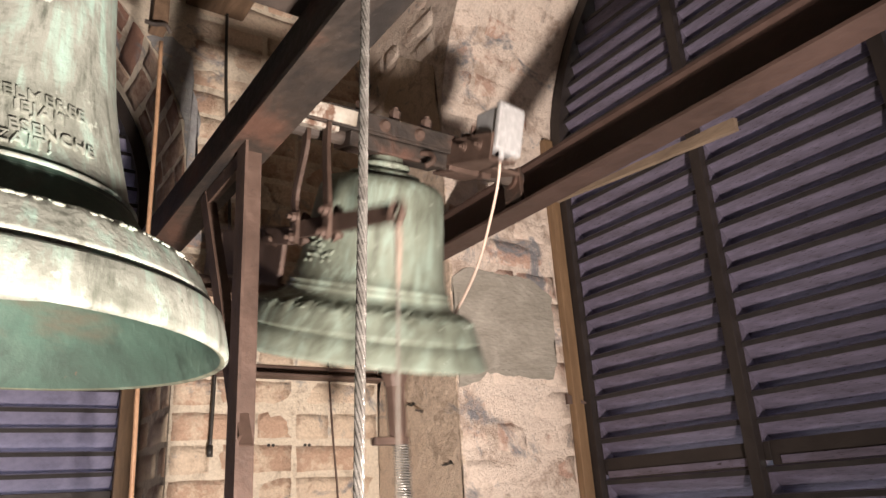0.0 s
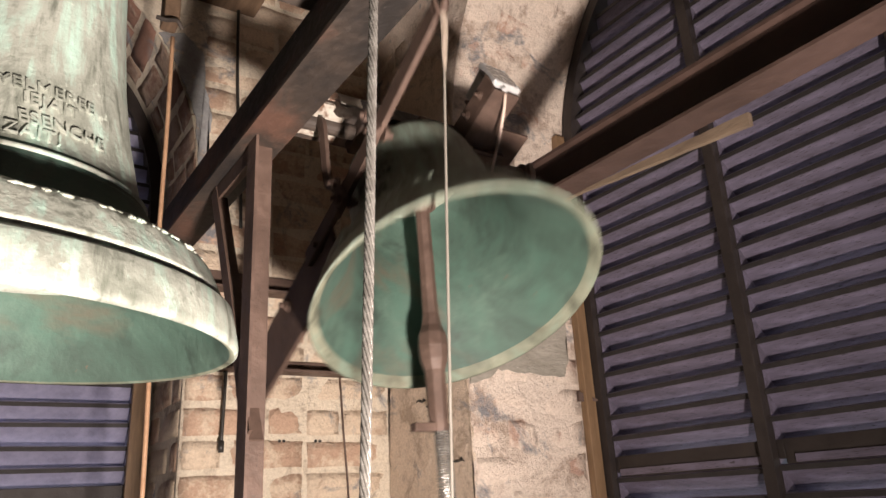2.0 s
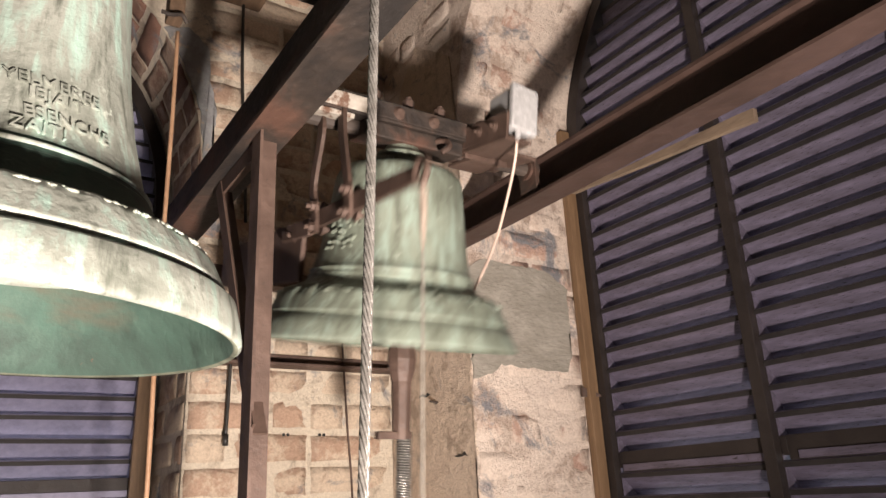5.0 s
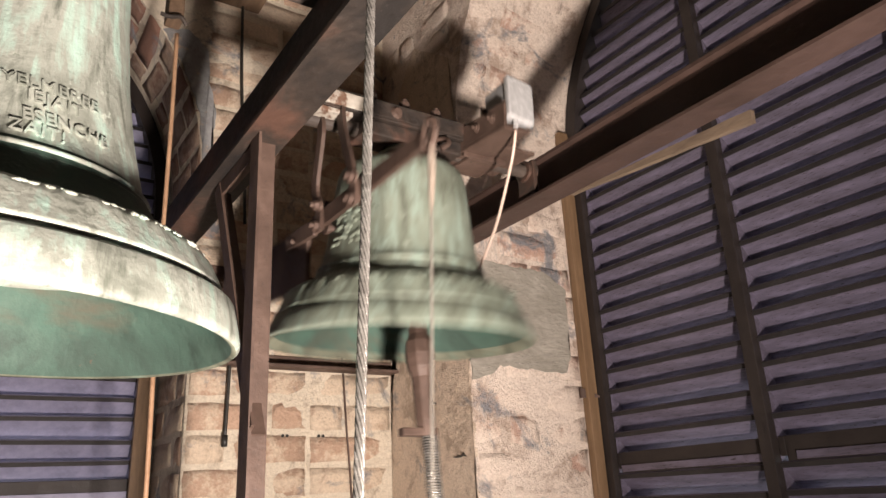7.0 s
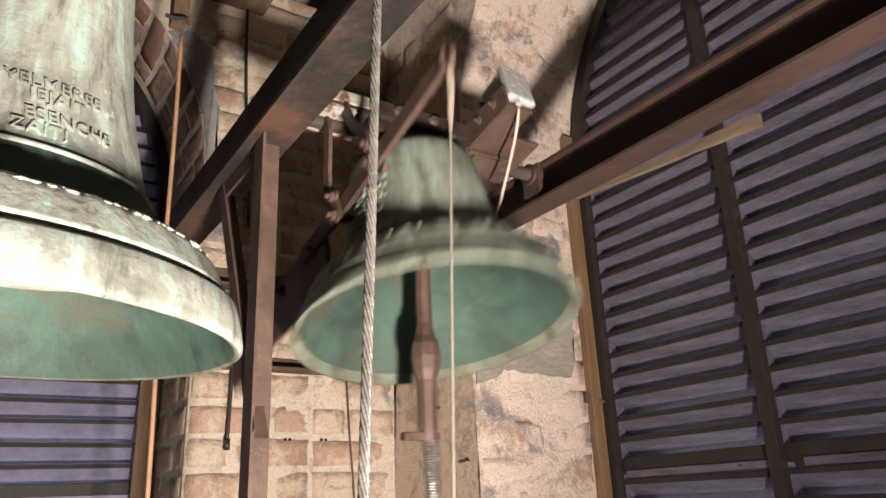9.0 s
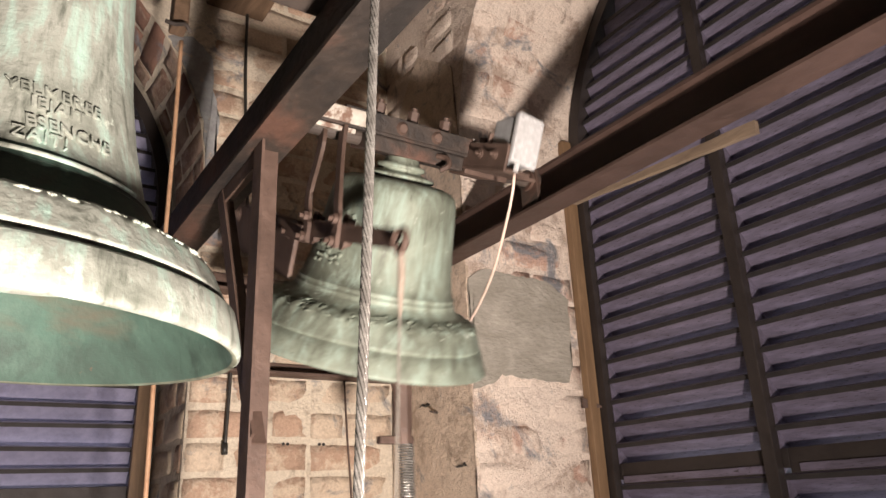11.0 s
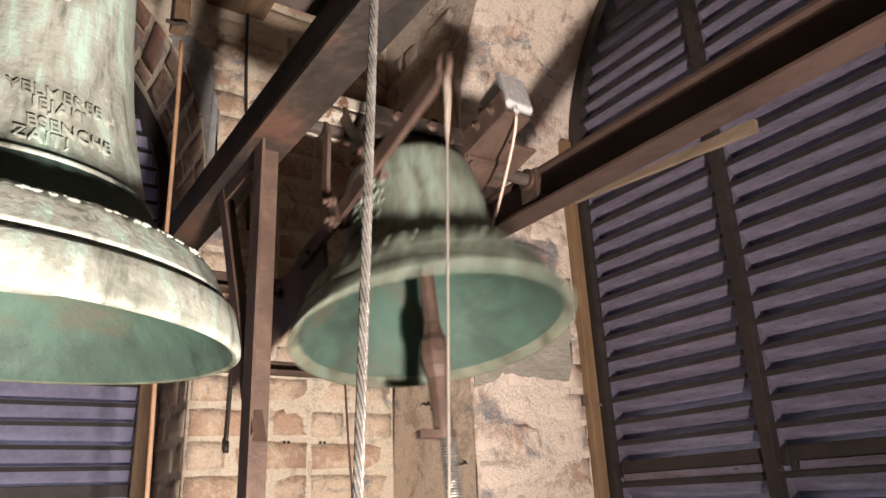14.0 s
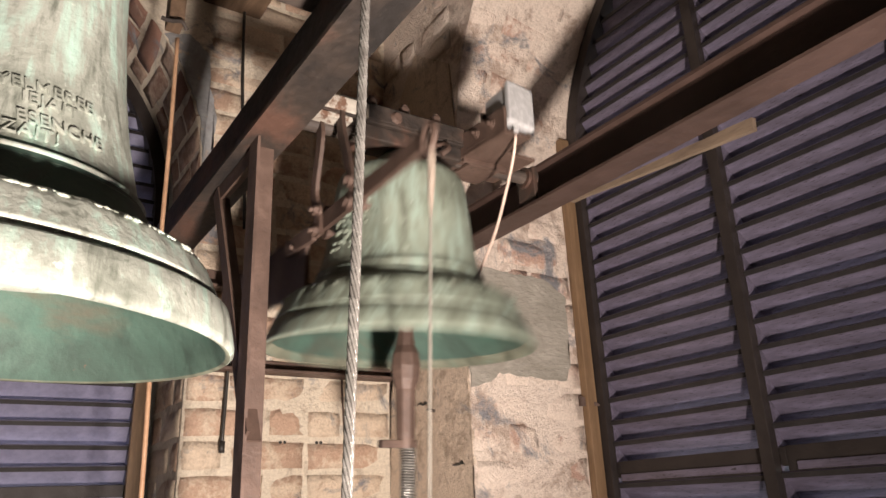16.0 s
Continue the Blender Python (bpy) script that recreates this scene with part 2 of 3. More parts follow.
def angle_iron(w, t):
    return [(0, 0), (w, 0), (w, t), (t, t), (t, w), (0, w)]


def rect(w, h):
    return [(-w / 2, -h / 2), (w / 2, -h / 2), (w / 2, h / 2), (-w / 2, h / 2)]


def put_tube(bm, pts, r, n=10, cap=True):
    pts = [Vector(p) for p in pts]
    rings, side = [], None
    for i, p in enumerate(pts):
        d = (pts[min(i + 1, len(pts) - 1)] - pts[max(i - 1, 0)]).normalized()
        if side is None:
            side = d.orthogonal().normalized()
        side = (side - d * side.dot(d)).normalized()
        up = d.cross(side)
        rr = r[i] if isinstance(r, (list, tuple)) else r
        rings.append([bm.verts.new(p + (side * math.cos(k * 2 * math.pi / n) + up * math.sin(k * 2 * math.pi / n)) * rr) for k in range(n)])
    for a, b in zip(rings, rings[1:]):
        for k in range(n):
            bm.faces.new((a[k], a[(k + 1) % n], b[(k + 1) % n], b[k]))
    if cap:
        bm.faces.new(rings[0][::-1])
        bm.faces.new(rings[-1])
    return bm


def tube(pts, r, n=10):
    return put_tube(bmesh.new(), pts, r, n)


def curve_pts(ctrl, k=8):
    """Points of a smooth curve through the given ones."""
    c = [Vector(p) for p in ctrl]
    c = [c[0] * 2 - c[1], *c, c[-1] * 2 - c[-2]]
    out = []
    for i in range(1, len(c) - 2):
        for j in range(k):
            t = j / k
            p0, p1, p2, p3 = c[i - 1:i + 3]
            out.append(0.5 * (2 * p1 + (p2 - p0) * t + (2 * p0 - 5 * p1 + 4 * p2 - p3) * t * t + (3 * p1 - p0 - 3 * p2 + p3) * t ** 3))
    return out + [c[-2]]


def put_bolt(bm, at, axis, r=0.011, h=0.012):
    """Hexagon head with a washer under it."""
    at, axis = Vector(at), Vector(axis).normalized()
    put_tube(bm, [at - axis * 0.002, at + axis * 0.003], r * 1.35, 14)
    put_tube(bm, [at + axis * 0.002, at + axis * h], r, 6)
    put_tube(bm, [at + axis * h, at + axis * (h + 0.008)], r * 0.5, 8)
    return bm


def bolt(at, axis, r=0.011, h=0.012):
    return put_bolt(bmesh.new(), at, axis, r, h)


def lathe(profile, n=96, inner_from=None, ripple=None, inner_to=999, lip=0):
    bm = bmesh.new()
    rings = []
    for i, (r, z) in enumerate(profile):
        ring = []
        for k in range(n):
            a = 2 * math.pi * k / n
            rr, zz = ripple(i, a, r, z) if ripple else (r, z)
            ring.append(bm.verts.new((rr * math.cos(a), rr * math.sin(a), zz)))
        rings.append(ring)
    for i, (p, q) in enumerate(zip(rings, rings[1:])):
        for k in range(n):
            f = bm.faces.new((p[k], p[(k + 1) % n], q[(k + 1) % n], q[k]))
            f.smooth = True
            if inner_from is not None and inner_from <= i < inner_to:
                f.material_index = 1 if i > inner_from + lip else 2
    bm.faces.new(rings[0][::-1])
    bm.faces.new(rings[-1])
    return bm

# ---- structure ----
WN, WE = 2.0, 1.133            # inner faces of the north and the east wall
XJ, YJ = 0.505, 1.562          # jambs of the two louvred openings
HALF, SPRING_N, SPRING_E = 0.775, 2.55, 2.62
XC, YC = XJ - HALF, YJ - HALF  # middles of the openings
SILL, TOP = 0.75, 3.75


def arch_wall(name, to3d, u0, u1, d0, d1, mid, spring, label, mat):
    """Wall with one round-arched opening, from depth d0 to d1."""
    bm = bmesh.new()
    n = 40
    arc = [(mid + HALF * math.cos(math.pi * k / n), spring + HALF * math.sin(math.pi * k / n)) for k in range(n + 1)]
    hole = [(mid + HALF, SILL), *arc, (mid - HALF, SILL)]

    def quad(*c):
        bm.faces.new([bm.verts.new(to3d(*q)) for q in c])
    for d in (d0, d1):
        quad((u0, 0, d), (mid - HALF, 0, d), (mid - HALF, TOP, d), (u0, TOP, d))
        quad((mid + HALF, 0, d), (u1, 0, d), (u1, TOP, d), (mid + HALF, TOP, d))
        quad((mid - HALF, 0, d), (mid + HALF, 0, d), (mid + HALF, SILL, d), (mid - HALF, SILL, d))
        for (a, za), (b, zb) in zip(arc, arc[1:]):
            quad((a, za, d), (a, TOP, d), (b, TOP, d), (b, zb, d))
    for (a, za), (b, zb) in zip(hole, hole[1:] + hole[:1]):
        quad((a, za, d0), (b, zb, d0), (b, zb, d1), (a, za, d1))
    for a, b in (((u0, 0), (u1, 0)), ((u1, 0), (u1, TOP)), ((u1, TOP), (u0, TOP)), ((u0, TOP), (u0, 0))):
        quad((*a, d0), (*b, d0), (*b, d1), (*a, d1))
    bmesh.ops.remove_doubles(bm, verts=bm.verts, dist=0.0005)
    return thing(name, bm, mat, label, "wall", "structure")


wall_north = arch_wall("wall_north", lambda u, z, d: (u, d, z), -1.70, WE + 0.55, WN, WN + 0.5, XC, SPRING_N, "old limewashed brick wall with a louvred arch", MORTAR)
wall_east = arch_wall("wall_east", lambda u, z, d: (d, u, z), -0.46, WN, WE, WE + 0.55, YC, SPRING_E, "old pinkish brick wall with a louvred arch", MORTAR_PINK)
# unseen closing walls and ceiling, coloured dark so shadows stay deep
thing("wall_west", box((-1.9, -0.66, 0), (-1.7, 2.5, TOP), None, 0), UNSEEN_DARK, "plain unseen wall, kept dark against bounce light", "wall", "structure")
thing("wall_south", box((-1.7, -0.66, 0), (WE + 0.55, -0.46, TOP), None, 0), UNSEEN_DARK, "plain unseen wall, kept dark against bounce light", "wall", "structure")
thing("floor", box((-1.9, -0.66, -0.2), (1.9, 2.7, 0), None, 0), FLOOR, "dusty floor of the belfry", "floor", "structure")
thing("ceiling", box((-1.9, -0.66, TOP), (1.9, 2.7, TOP + 0.15), None, 0), UNSEEN_DARK, "plain unseen ceiling, kept dark against bounce light", "ceiling", "structure")
thing("ground", box((-400, -400, -12.2), (400, 400, -12), None, 0), CEMENT, "pale ground far below the tower", "ground", "structure")


# ---- louvred windows ----
PITCH = 0.0607


def slat_bm(length):
    """A sloping blade with a folded hem; x runs along it, y outwards."""
    bm = bmesh.new()
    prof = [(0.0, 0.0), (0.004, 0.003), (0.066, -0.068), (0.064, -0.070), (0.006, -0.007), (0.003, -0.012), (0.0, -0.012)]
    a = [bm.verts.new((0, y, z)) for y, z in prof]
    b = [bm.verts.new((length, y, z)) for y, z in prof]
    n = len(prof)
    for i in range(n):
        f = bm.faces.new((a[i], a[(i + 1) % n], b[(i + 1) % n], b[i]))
        # 1: hem coloured as shade, 2: outer face added as a reflector
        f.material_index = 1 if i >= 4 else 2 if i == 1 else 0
    bm.faces.new(a[::-1])
    bm.faces.new(b)
    return bm


def louvre(name, m, spring, label, paint):
    """A round-arched louvre of three panels, built with x along the wall from its middle and y outwards."""
    win = empty(name, label, "louvred window", m, "structure")
    r = HALF - 0.01
    bars = (-r, -0.236, 0.250, r)
    n = 28
    bm = bmesh.new()
    pts = [(r, SILL)] + [(r * math.cos(math.pi * k / n), spring + r * math.sin(math.pi * k / n)) for k in range(n + 1)] + [(-r, SILL)]
    rows = []
    for i, (x, z) in enumerate(pts):
        f = 0.945
        xi, zi = (x * f, z) if z <= spring else (x * f, spring + (z - spring) * f)
        rows.append([bm.verts.new(c) for c in ((x, -0.018, z), (xi, -0.018, zi), (xi, 0.075, zi), (x, 0.075, z))])
    for a, b in zip(rows, rows[1:]):
        for k in range(4):
            bm.faces.new((a[k], a[(k + 1) % 4], b[(k + 1) % 4], b[k]))
    part("window_frame", bm, SLAT_FRAME, win, "dark steel arched frame")
    for x in bars[1:3]:
        top = spring + math.sqrt(r * r - x * x) - 0.02
        part("mullion", box((x - 0.016, -0.02, SILL), (x + 0.016, 0.075, top), None, 0.002), SLAT_FRAME, win)
    for k in range(3):
        for x in (bars[k] + 0.0165, bars[k + 1] - 0.0185):
            x = max(min(x, 0.945 * r - 0.004), -0.945 * r + 0.002)
            part("side_cheek", box((x, 0.004, SILL), (x + 0.002, 0.070, spring + math.sqrt(max(r * r * 0.88 - x * x, 0))), None, 0.0005), paint, win)
        part("bottom_rail", box((bars[k] + (0.055 if k == 0 else 0.034), 0.004, 1.6375), (bars[k + 1], 0.012, 1.696), None, 0.002), SLAT_FRAME, win)
        part("bottom_rail_top", box((bars[k], 0.004, 1.652), (bars[k] + (0.055 if k == 0 else 0.034), 0.0115, 1.695), None, 0.002), SLAT_FRAME, win)
    # strips added in blade colour for the gleam low on the rail
    for k in range(3):
        part("gleam_strip", box((bars[k] + 0.06, -0.002, 1.643), (bars[k + 1] - 0.018, 0.0035, 1.661), None, 0.001), paint, win)
    shared = {}
    z = 1.637 - 13 * PITCH
    while z < spring + r - 0.06:
        if abs(z - 1.637 - PITCH) < 0.001:
            z = 1.748
        h = z - spring - 0.03
        lim = math.sqrt(max(r * r * 0.905 - max(h, 0) ** 2, 0)) if h > 0 else r * 0.95
        for k in range(3):
            a, b = max(bars[k] + 0.014, -lim), min(bars[k + 1] - 0.014, lim)
            if b - a < 0.05:
                continue
            key = round(b - a, 3)
            if key not in shared:
                o = part("slat", slat_bm(b - a), [paint, HEM_SHADE, BOUNCE], win)
                shared[key] = o.data
            else:
                o = new("slat", shared[key])
                o.parent = win
            o.matrix_basis = pose(a, 0, z + random.uniform(-0.0025, 0.0025), random.uniform(-3, 3), random.uniform(-0.25, 0.25), 0)
        z += PITCH
    return win


louvre("window_1", pose(XC, WN + 0.36, 0), SPRING_N, "arched louvre of sheet steel blades, daylight put into their colour", SLAT_DAYLIT)
louvre("window_2", pose(WE + 0.452, YC, 0, 0, 0, -90), SPRING_E, "arched louvre of violet-grey sheet steel blades", SLAT)
bm = box((WE + 0.395, YJ - 0.028, 0.8), (WE + 0.432, YJ - 0.002, 2.72), None, 0.003)
thing("trim", bm, TRIM, "thin bare wooden batten beside the louvre", "batten", "structure")
bm = box((XJ - 0.062, WN + 0.318, 0.8), (XJ - 0.018, WN + 0.343, 2.35), None, 0.003)
thing("trim", bm, TRIM, "thin bare wooden batten beside the louvre", "batten", "structure")

# ---- steel bell frame ----


def i_beam(name, x, z, h, mat, label):
    w, t, s = 0.0375, 0.009, 0.0035
    out = [(-w, 0), (w, 0), (w, t), (s, t + 0.004), (s, h - t - 0.004), (w, h - t), (w, h), (-w, h), (-w, h - t), (-s, h - t - 0.004), (-s, t + 0.004), (-w, t)]
    bm = put_profile(bmesh.new(), out, (x, -0.46, z), (x, WN, z))
    return thing(name, bm, mat, label, "steel beam", group="beams of the bell frame")


back = [(-0.0375, 0), (0.0375, 0), (0.0375, 0.008), (0.0, 0.012), (0.0, 0.117), (0.0375, 0.121), (0.0375, 0.13), (-0.006, 0.13), (-0.006, 0.012), (-0.0375, 0.008)]
bm = put_profile(bmesh.new(), back, (0.3825, -0.46, 2.2), (0.3825, WN, 2.2))
thing("steel_beam", bm, RED_OXIDE, "rusty brown steel channel beam of the bell frame", "steel beam", group="beams of the bell frame")
i_beam("steel_beam", -0.3825, 2.2, 0.12, RED_OXIDE, "rusty steel I-beam carrying the still bell")
channel = [(-0.046, 0), (0.0235, 0), (0.0235, 0.125), (0.004, 0.125), (0.004, 0.117), (0.019, 0.114), (0.019, 0.010), (-0.046, 0.007)]
bm = put_profile(bmesh.new(), channel, (1.0985, -0.46, 2.25), (1.0985, WN, 2.25))
thing("steel_beam", bm, CHANNEL, "brown steel channel beam beside the brick wall", "steel beam", group="beams of the bell frame")
post = put_profile(bmesh.new(), angle_iron(0.042, 0.005), (0.362, 1.10, 0), (0.362, 1.10, 2.2), (0, -1, 0))
thing("steel_post", post, RUST, "rusty angle-iron post under the steel beam", "post")
brace = empty("steel_brace", "bent rusty angle-iron brace behind the post", "brace")
part("strut", put_profile(bmesh.new(), angle_iron(0.03, 0.005), (0.364, 1.075, 1.70), (0.364, 1.315, 2.185), (0, -1, 0.3)), RUST, brace)
part("arm", put_profile(bmesh.new(), angle_iron(0.03, 0.005), (0.366, 1.315, 2.198), (0.366, 1.10, 2.198), (0, 0, -1)), RUST, brace)
for za, zb in ((1.972, 2.012), (2.20, 2.262)):
    bm = put_box(put_box(bmesh.new(), (XJ, WN - 0.06, za), (WE, WN - 0.008, za + 0.008), None, 0.001), (XJ, WN - 0.008, za), (WE, WN, zb), None, 0.001)
    thing("steel_angle", bm, RUST, "rusty steel angle along the brick wall", "steel angle", group="angles on the wall")

# ---- bells ----


def ornament(band, amp, seed):
    def f(i, a, r, z):
        if i not in band:
            return r, z
        w = math.sin(a * 24 + math.sin(a * 7) * 1.5) + 0.7 * math.sin(a * 61 + seed) + 0.5 * noise.noise((math.cos(a) * 9, math.sin(a) * 9, i + seed))
        return r + amp * w, z + amp * 0.8 * math.sin(a * 37 + i + seed)
    return f


def vine(r0, h0, r1, h1, waves, thick, seed):
    """A raised scroll of stems and curled leaves round a cone from (r0, h0) to (r1, h1)."""
    rng = random.Random(seed)
    bm = bmesh.new()

    def on(a, t, lift=0.0):
        r = r0 + (r1 - r0) * t + lift
        return Vector((r * math.cos(a), r * math.sin(a), h0 + (h1 - h0) * t))
    n = waves * 14
    stem = [on(2 * math.pi * k / n, 0.5 + 0.33 * math.sin(2 * math.pi * k / 14)) for k in range(n + 1)]
    put_tube(bm, stem, thick, 6, False)
    size = 2 * math.pi / waves
    for w in range(waves * 2):
        a0, up = (w + 0.5) * size / 2, 1 if w % 2 == 0 else -1
        curl = []
        for k in range(12):
            q, d = k * 0.55, 0.30 * (1 - k / 14)
            curl.append(on(a0 + size * 0.30 * (1 - k / 14) * math.cos(q) * (1 if w % 3 else -1), 0.5 - up * (0.12 - d * math.sin(q)), 0.001))
        put_tube(bm, curl, [thick * (1.1 - 0.05 * k) for k in range(12)], 6)
        for _ in range(3):
            p = on(a0 + rng.uniform(-0.3, 0.3) * size, rng.uniform(0.1, 0.9))
            q = on(a0 + rng.uniform(-0.3, 0.3) * size, rng.uniform(0.1, 0.9))
            d = (q - p).normalized() * thick * 3.5
            put_tube(bm, [p - d, p, p + d], [thick * 0.4, thick * 1.7, thick * 0.3], 6)
    return bm


def bell_one():
    bell = empty("bell", "large pale green bronze bell with raised lettering, hanging still", "bell", pose(0.001, 0.836, 1.772, 1.5, 2.5, 0))
    prof = [(0.0, 0.545), (0.06, 0.543), (0.085, 0.53), (0.086, 0.50), (0.089, 0.46), (0.097, 0.38), (0.108, 0.30), (0.121, 0.235), (0.132, 0.195),
            (0.1425, 0.1585), (0.1490, 0.157), (0.1490, 0.1530), (0.1440, 0.1505), (0.1450, 0.1475), (0.1520, 0.1460), (0.1520, 0.1420), (0.1475, 0.1395), (0.154, 0.131), (0.157, 0.1295), (0.157, 0.127), (0.156, 0.1255),
            (0.163, 0.117), (0.172, 0.108), (0.185, 0.101), (0.198, 0.0995), (0.209, 0.098), (0.217, 0.093), (0.223, 0.085), (0.238, 0.060), (0.2405, 0.0555), (0.233, 0.0545), (0.233, 0.0505), (0.2425, 0.0495), (0.2475, 0.0475), (0.2505, 0.045),
            (0.2555, 0.026), (0.2595, 0.008), (0.2595, 0.002), (0.256, -0.001), (0.251, 0.001), (0.242, 0.02), (0.215, 0.07), (0.168, 0.12), (0.137, 0.17), (0.112, 0.25), (0.092, 0.36), (0.078, 0.46), (0.06, 0.50), (0.0, 0.51)]
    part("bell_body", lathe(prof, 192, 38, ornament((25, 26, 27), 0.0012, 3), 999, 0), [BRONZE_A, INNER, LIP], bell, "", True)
    part("vine_relief", vine(0.195, 0.1008, 0.2235, 0.0900, 46, 0.0017, 4), BRONZE_A, bell, "raised leaf scroll", True)
    # raised lettering, bent round the waist
    rows = (("YELMEREE", 0.223), ("IEJAIT", 0.2075), ("ESENCHE", 0.1845), ("ZAIT!", 0.1685))
    for text, z0 in rows:
        cu = bpy.data.curves.new("lettering", "FONT")
        cu.body, cu.size, cu.extrude, cu.space_character, cu.resolution_u = text, 0.0190, 0.0028, 1.08, 3
        tmp = new("lettering", cu)
        bpy.context.view_layer.update()
        me = bpy.data.meshes.new_from_object(tmp.evaluated_get(bpy.context.evaluated_depsgraph_get()))
        bpy.data.objects.remove(tmp)
        wide = max(v.co.x for v in me.vertices)
        for v in me.vertices:
            h = z0 + v.co.y
            r = 0.132 + max(0.195 - h, 0) * 0.329 - max(h - 0.195, 0) * 0.275
            a = LETTER_END[text] - (wide - v.co.x) / r
            rr = r + v.co.z + 0.0007
            v.co = (rr * math.cos(a), rr * math.sin(a), h)
        me.materials.append(BRONZE_A)
        o = new("lettering", me)
        o.parent = bell
    part("crown", box((-0.05, -0.03, 0.53), (0.05, 0.03, 0.61), None, 0.01), BRONZE_A, bell)
    return bell


LETTER_END = {"YELMEREE": radians(-57), "IEJAIT": radians(-65), "ESENCHE": radians(-53), "ZAIT!": radians(-72.5)}
bell_one()
hs = empty("bell_headstock", "dark steel headstock above the still bell", "headstock", pose(0.0, 0.836, 2.41))
part("beam", box((-0.40, -0.04, -0.08), (0.40, 0.04, 0.02), None, 0.004), DARK_STEEL, hs)

PIVOT = (0.721, 1.193, 2.33)


def bell_two():
    bell = empty("swinging_bell", "mottled green bronze bell swinging under its rusty steel headstock", "bell", pose(*PIVOT))
    prof = [(0.0, -0.012), (0.030, -0.012), (0.034, -0.018), (0.040, -0.032), (0.051, -0.035), (0.053, -0.039), (0.052, -0.043), (0.044, -0.047), (0.058, -0.054), (0.075, -0.0575), (0.077, -0.061), (0.076, -0.0645), (0.068, -0.067), (0.100, -0.071), (0.118, -0.077), (0.128, -0.086), (0.1335, -0.100), (0.138, -0.13), (0.143, -0.17), (0.1475, -0.21), (0.1535, -0.25), (0.160, -0.278), (0.1665, -0.296),
            (0.170, -0.2975), (0.171, -0.301), (0.1685, -0.303), (0.1715, -0.309), (0.1735, -0.3105), (0.1735, -0.313), (0.172, -0.3145), (0.178, -0.3225), (0.186, -0.3295), (0.195, -0.3345), (0.205, -0.338), (0.215, -0.3415), (0.2235, -0.3465), (0.2295, -0.354), (0.233, -0.362), (0.2445, -0.386), (0.2465, -0.390), (0.2435, -0.3915), (0.2440, -0.3945), (0.2495, -0.396), (0.258, -0.415), (0.2665, -0.433),
            (0.2685, -0.438), (0.267, -0.442), (0.2615, -0.442), (0.249, -0.425), (0.221, -0.388), (0.181, -0.337), (0.157, -0.285), (0.141, -0.22), (0.130, -0.15), (0.118, -0.105), (0.08, -0.084), (0.0, -0.080)]
    lip = next(k for k, q in enumerate(prof) if q[1] == -0.442)
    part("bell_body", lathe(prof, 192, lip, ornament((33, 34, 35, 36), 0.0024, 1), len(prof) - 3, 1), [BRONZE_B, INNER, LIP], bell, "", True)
    rng = random.Random(5)
    bm = bmesh.new()
    for _ in range(70):
        a, z = radians(rng.uniform(184, 214)), rng.uniform(-0.265, -0.155)
        r = 0.142 - (z + 0.17) * 0.15
        p = Vector((r * math.cos(a), r * math.sin(a), z))
        d = Vector((rng.uniform(-1, 1), rng.uniform(-1, 1), rng.uniform(-1, 1))).normalized() * rng.uniform(0.004, 0.009)
        put_tube(bm, [p - d, p - d * 0.4, p + d * 0.4, p + d], [0.001, 0.0045, 0.0045, 0.001], 7)
    part("relief_panel", bm, BRONZE_B, bell, "worn raised figure", True)
    part("vine_relief", vine(0.196, -0.3345, 0.232, -0.3535, 15, 0.0027, 9), BRONZE_B, bell, "raised vine scroll", True)
    # headstock: a riveted channel with a pale painted end
    part("headstock_block", box((-0.11, -0.04, -0.020), (0.13, 0.04, 0.012), None, 0.004), RED_OXIDE, bell)
    bm = put_box(bmesh.new(), (-0.25, -0.050, 0.012), (0.19, 0.050, 0.019), None, 0.002)
    put_box(bm, (-0.17, -0.050, 0.019), (0.135, -0.042, 0.054), None, 0.002)
    put_box(bm, (-0.17, 0.042, 0.019), (0.135, 0.050, 0.054), None, 0.002)
    put_box(bm, (-0.17, -0.042, 0.046), (0.135, 0.042, 0.053), None, 0.002)
    part("headstock_channel", bm, RED_OXIDE, bell)
    bm = put_box(bmesh.new(), (-0.262, -0.053, 0.018), (-0.105, -0.045, 0.049), None, 0.003)
    put_box(bm, (-0.262, -0.053, 0.006), (-0.255, 0.02, 0.052), None, 0.002)
    put_bolt(bm, (-0.238, -0.053, 0.032), (0, -1, 0), 0.010, 0.006)
    part("end_plate", bm, WHITE_STEEL, bell, "flaking white-painted end plate")
    bm = put_box(bmesh.new(), (0.135, -0.054, 0.012), (0.142, 0.045, 0.056), None, 0.002)
    put_box(bm, (0.142, -0.054, 0.012), (0.185, -0.046, 0.050), None, 0.002)
    part("end_cleat", bm, WHITE_STEEL, bell, "flaking white-painted cleat")
    part("bolt", bolt((-0.20, -0.03, 0.019), (0, -0.5, 1), 0.011, 0.026), RUST, bell)
    for x in (-0.085, -0.005, 0.075):
        part("bolt", bolt((x, -0.02, 0.053), (0, 0, 1), 0.0125, 0.026), RUST, bell)
    for x in (-0.04, 0.045):
        part("rivet", put_tube(bmesh.new(), [(x, -0.050, 0.036), (x, -0.057, 0.036)], [0.014, 0.009], 12), RUST, bell)
    part("hook", tube(curve_pts([(0.06, -0.04, 0.0), (0.072, -0.062, -0.002), (0.07, -0.078, -0.018), (0.055, -0.072, -0.032)]), 0.006, 8), RUST, bell)
    for s in (-1, 1):
        part("gudgeon", tube([((0.345 if s > 0 else 0.29) * s, 0, 0), (0.10 * s, 0, 0)], 0.016, 14), DARK_STEEL, bell)
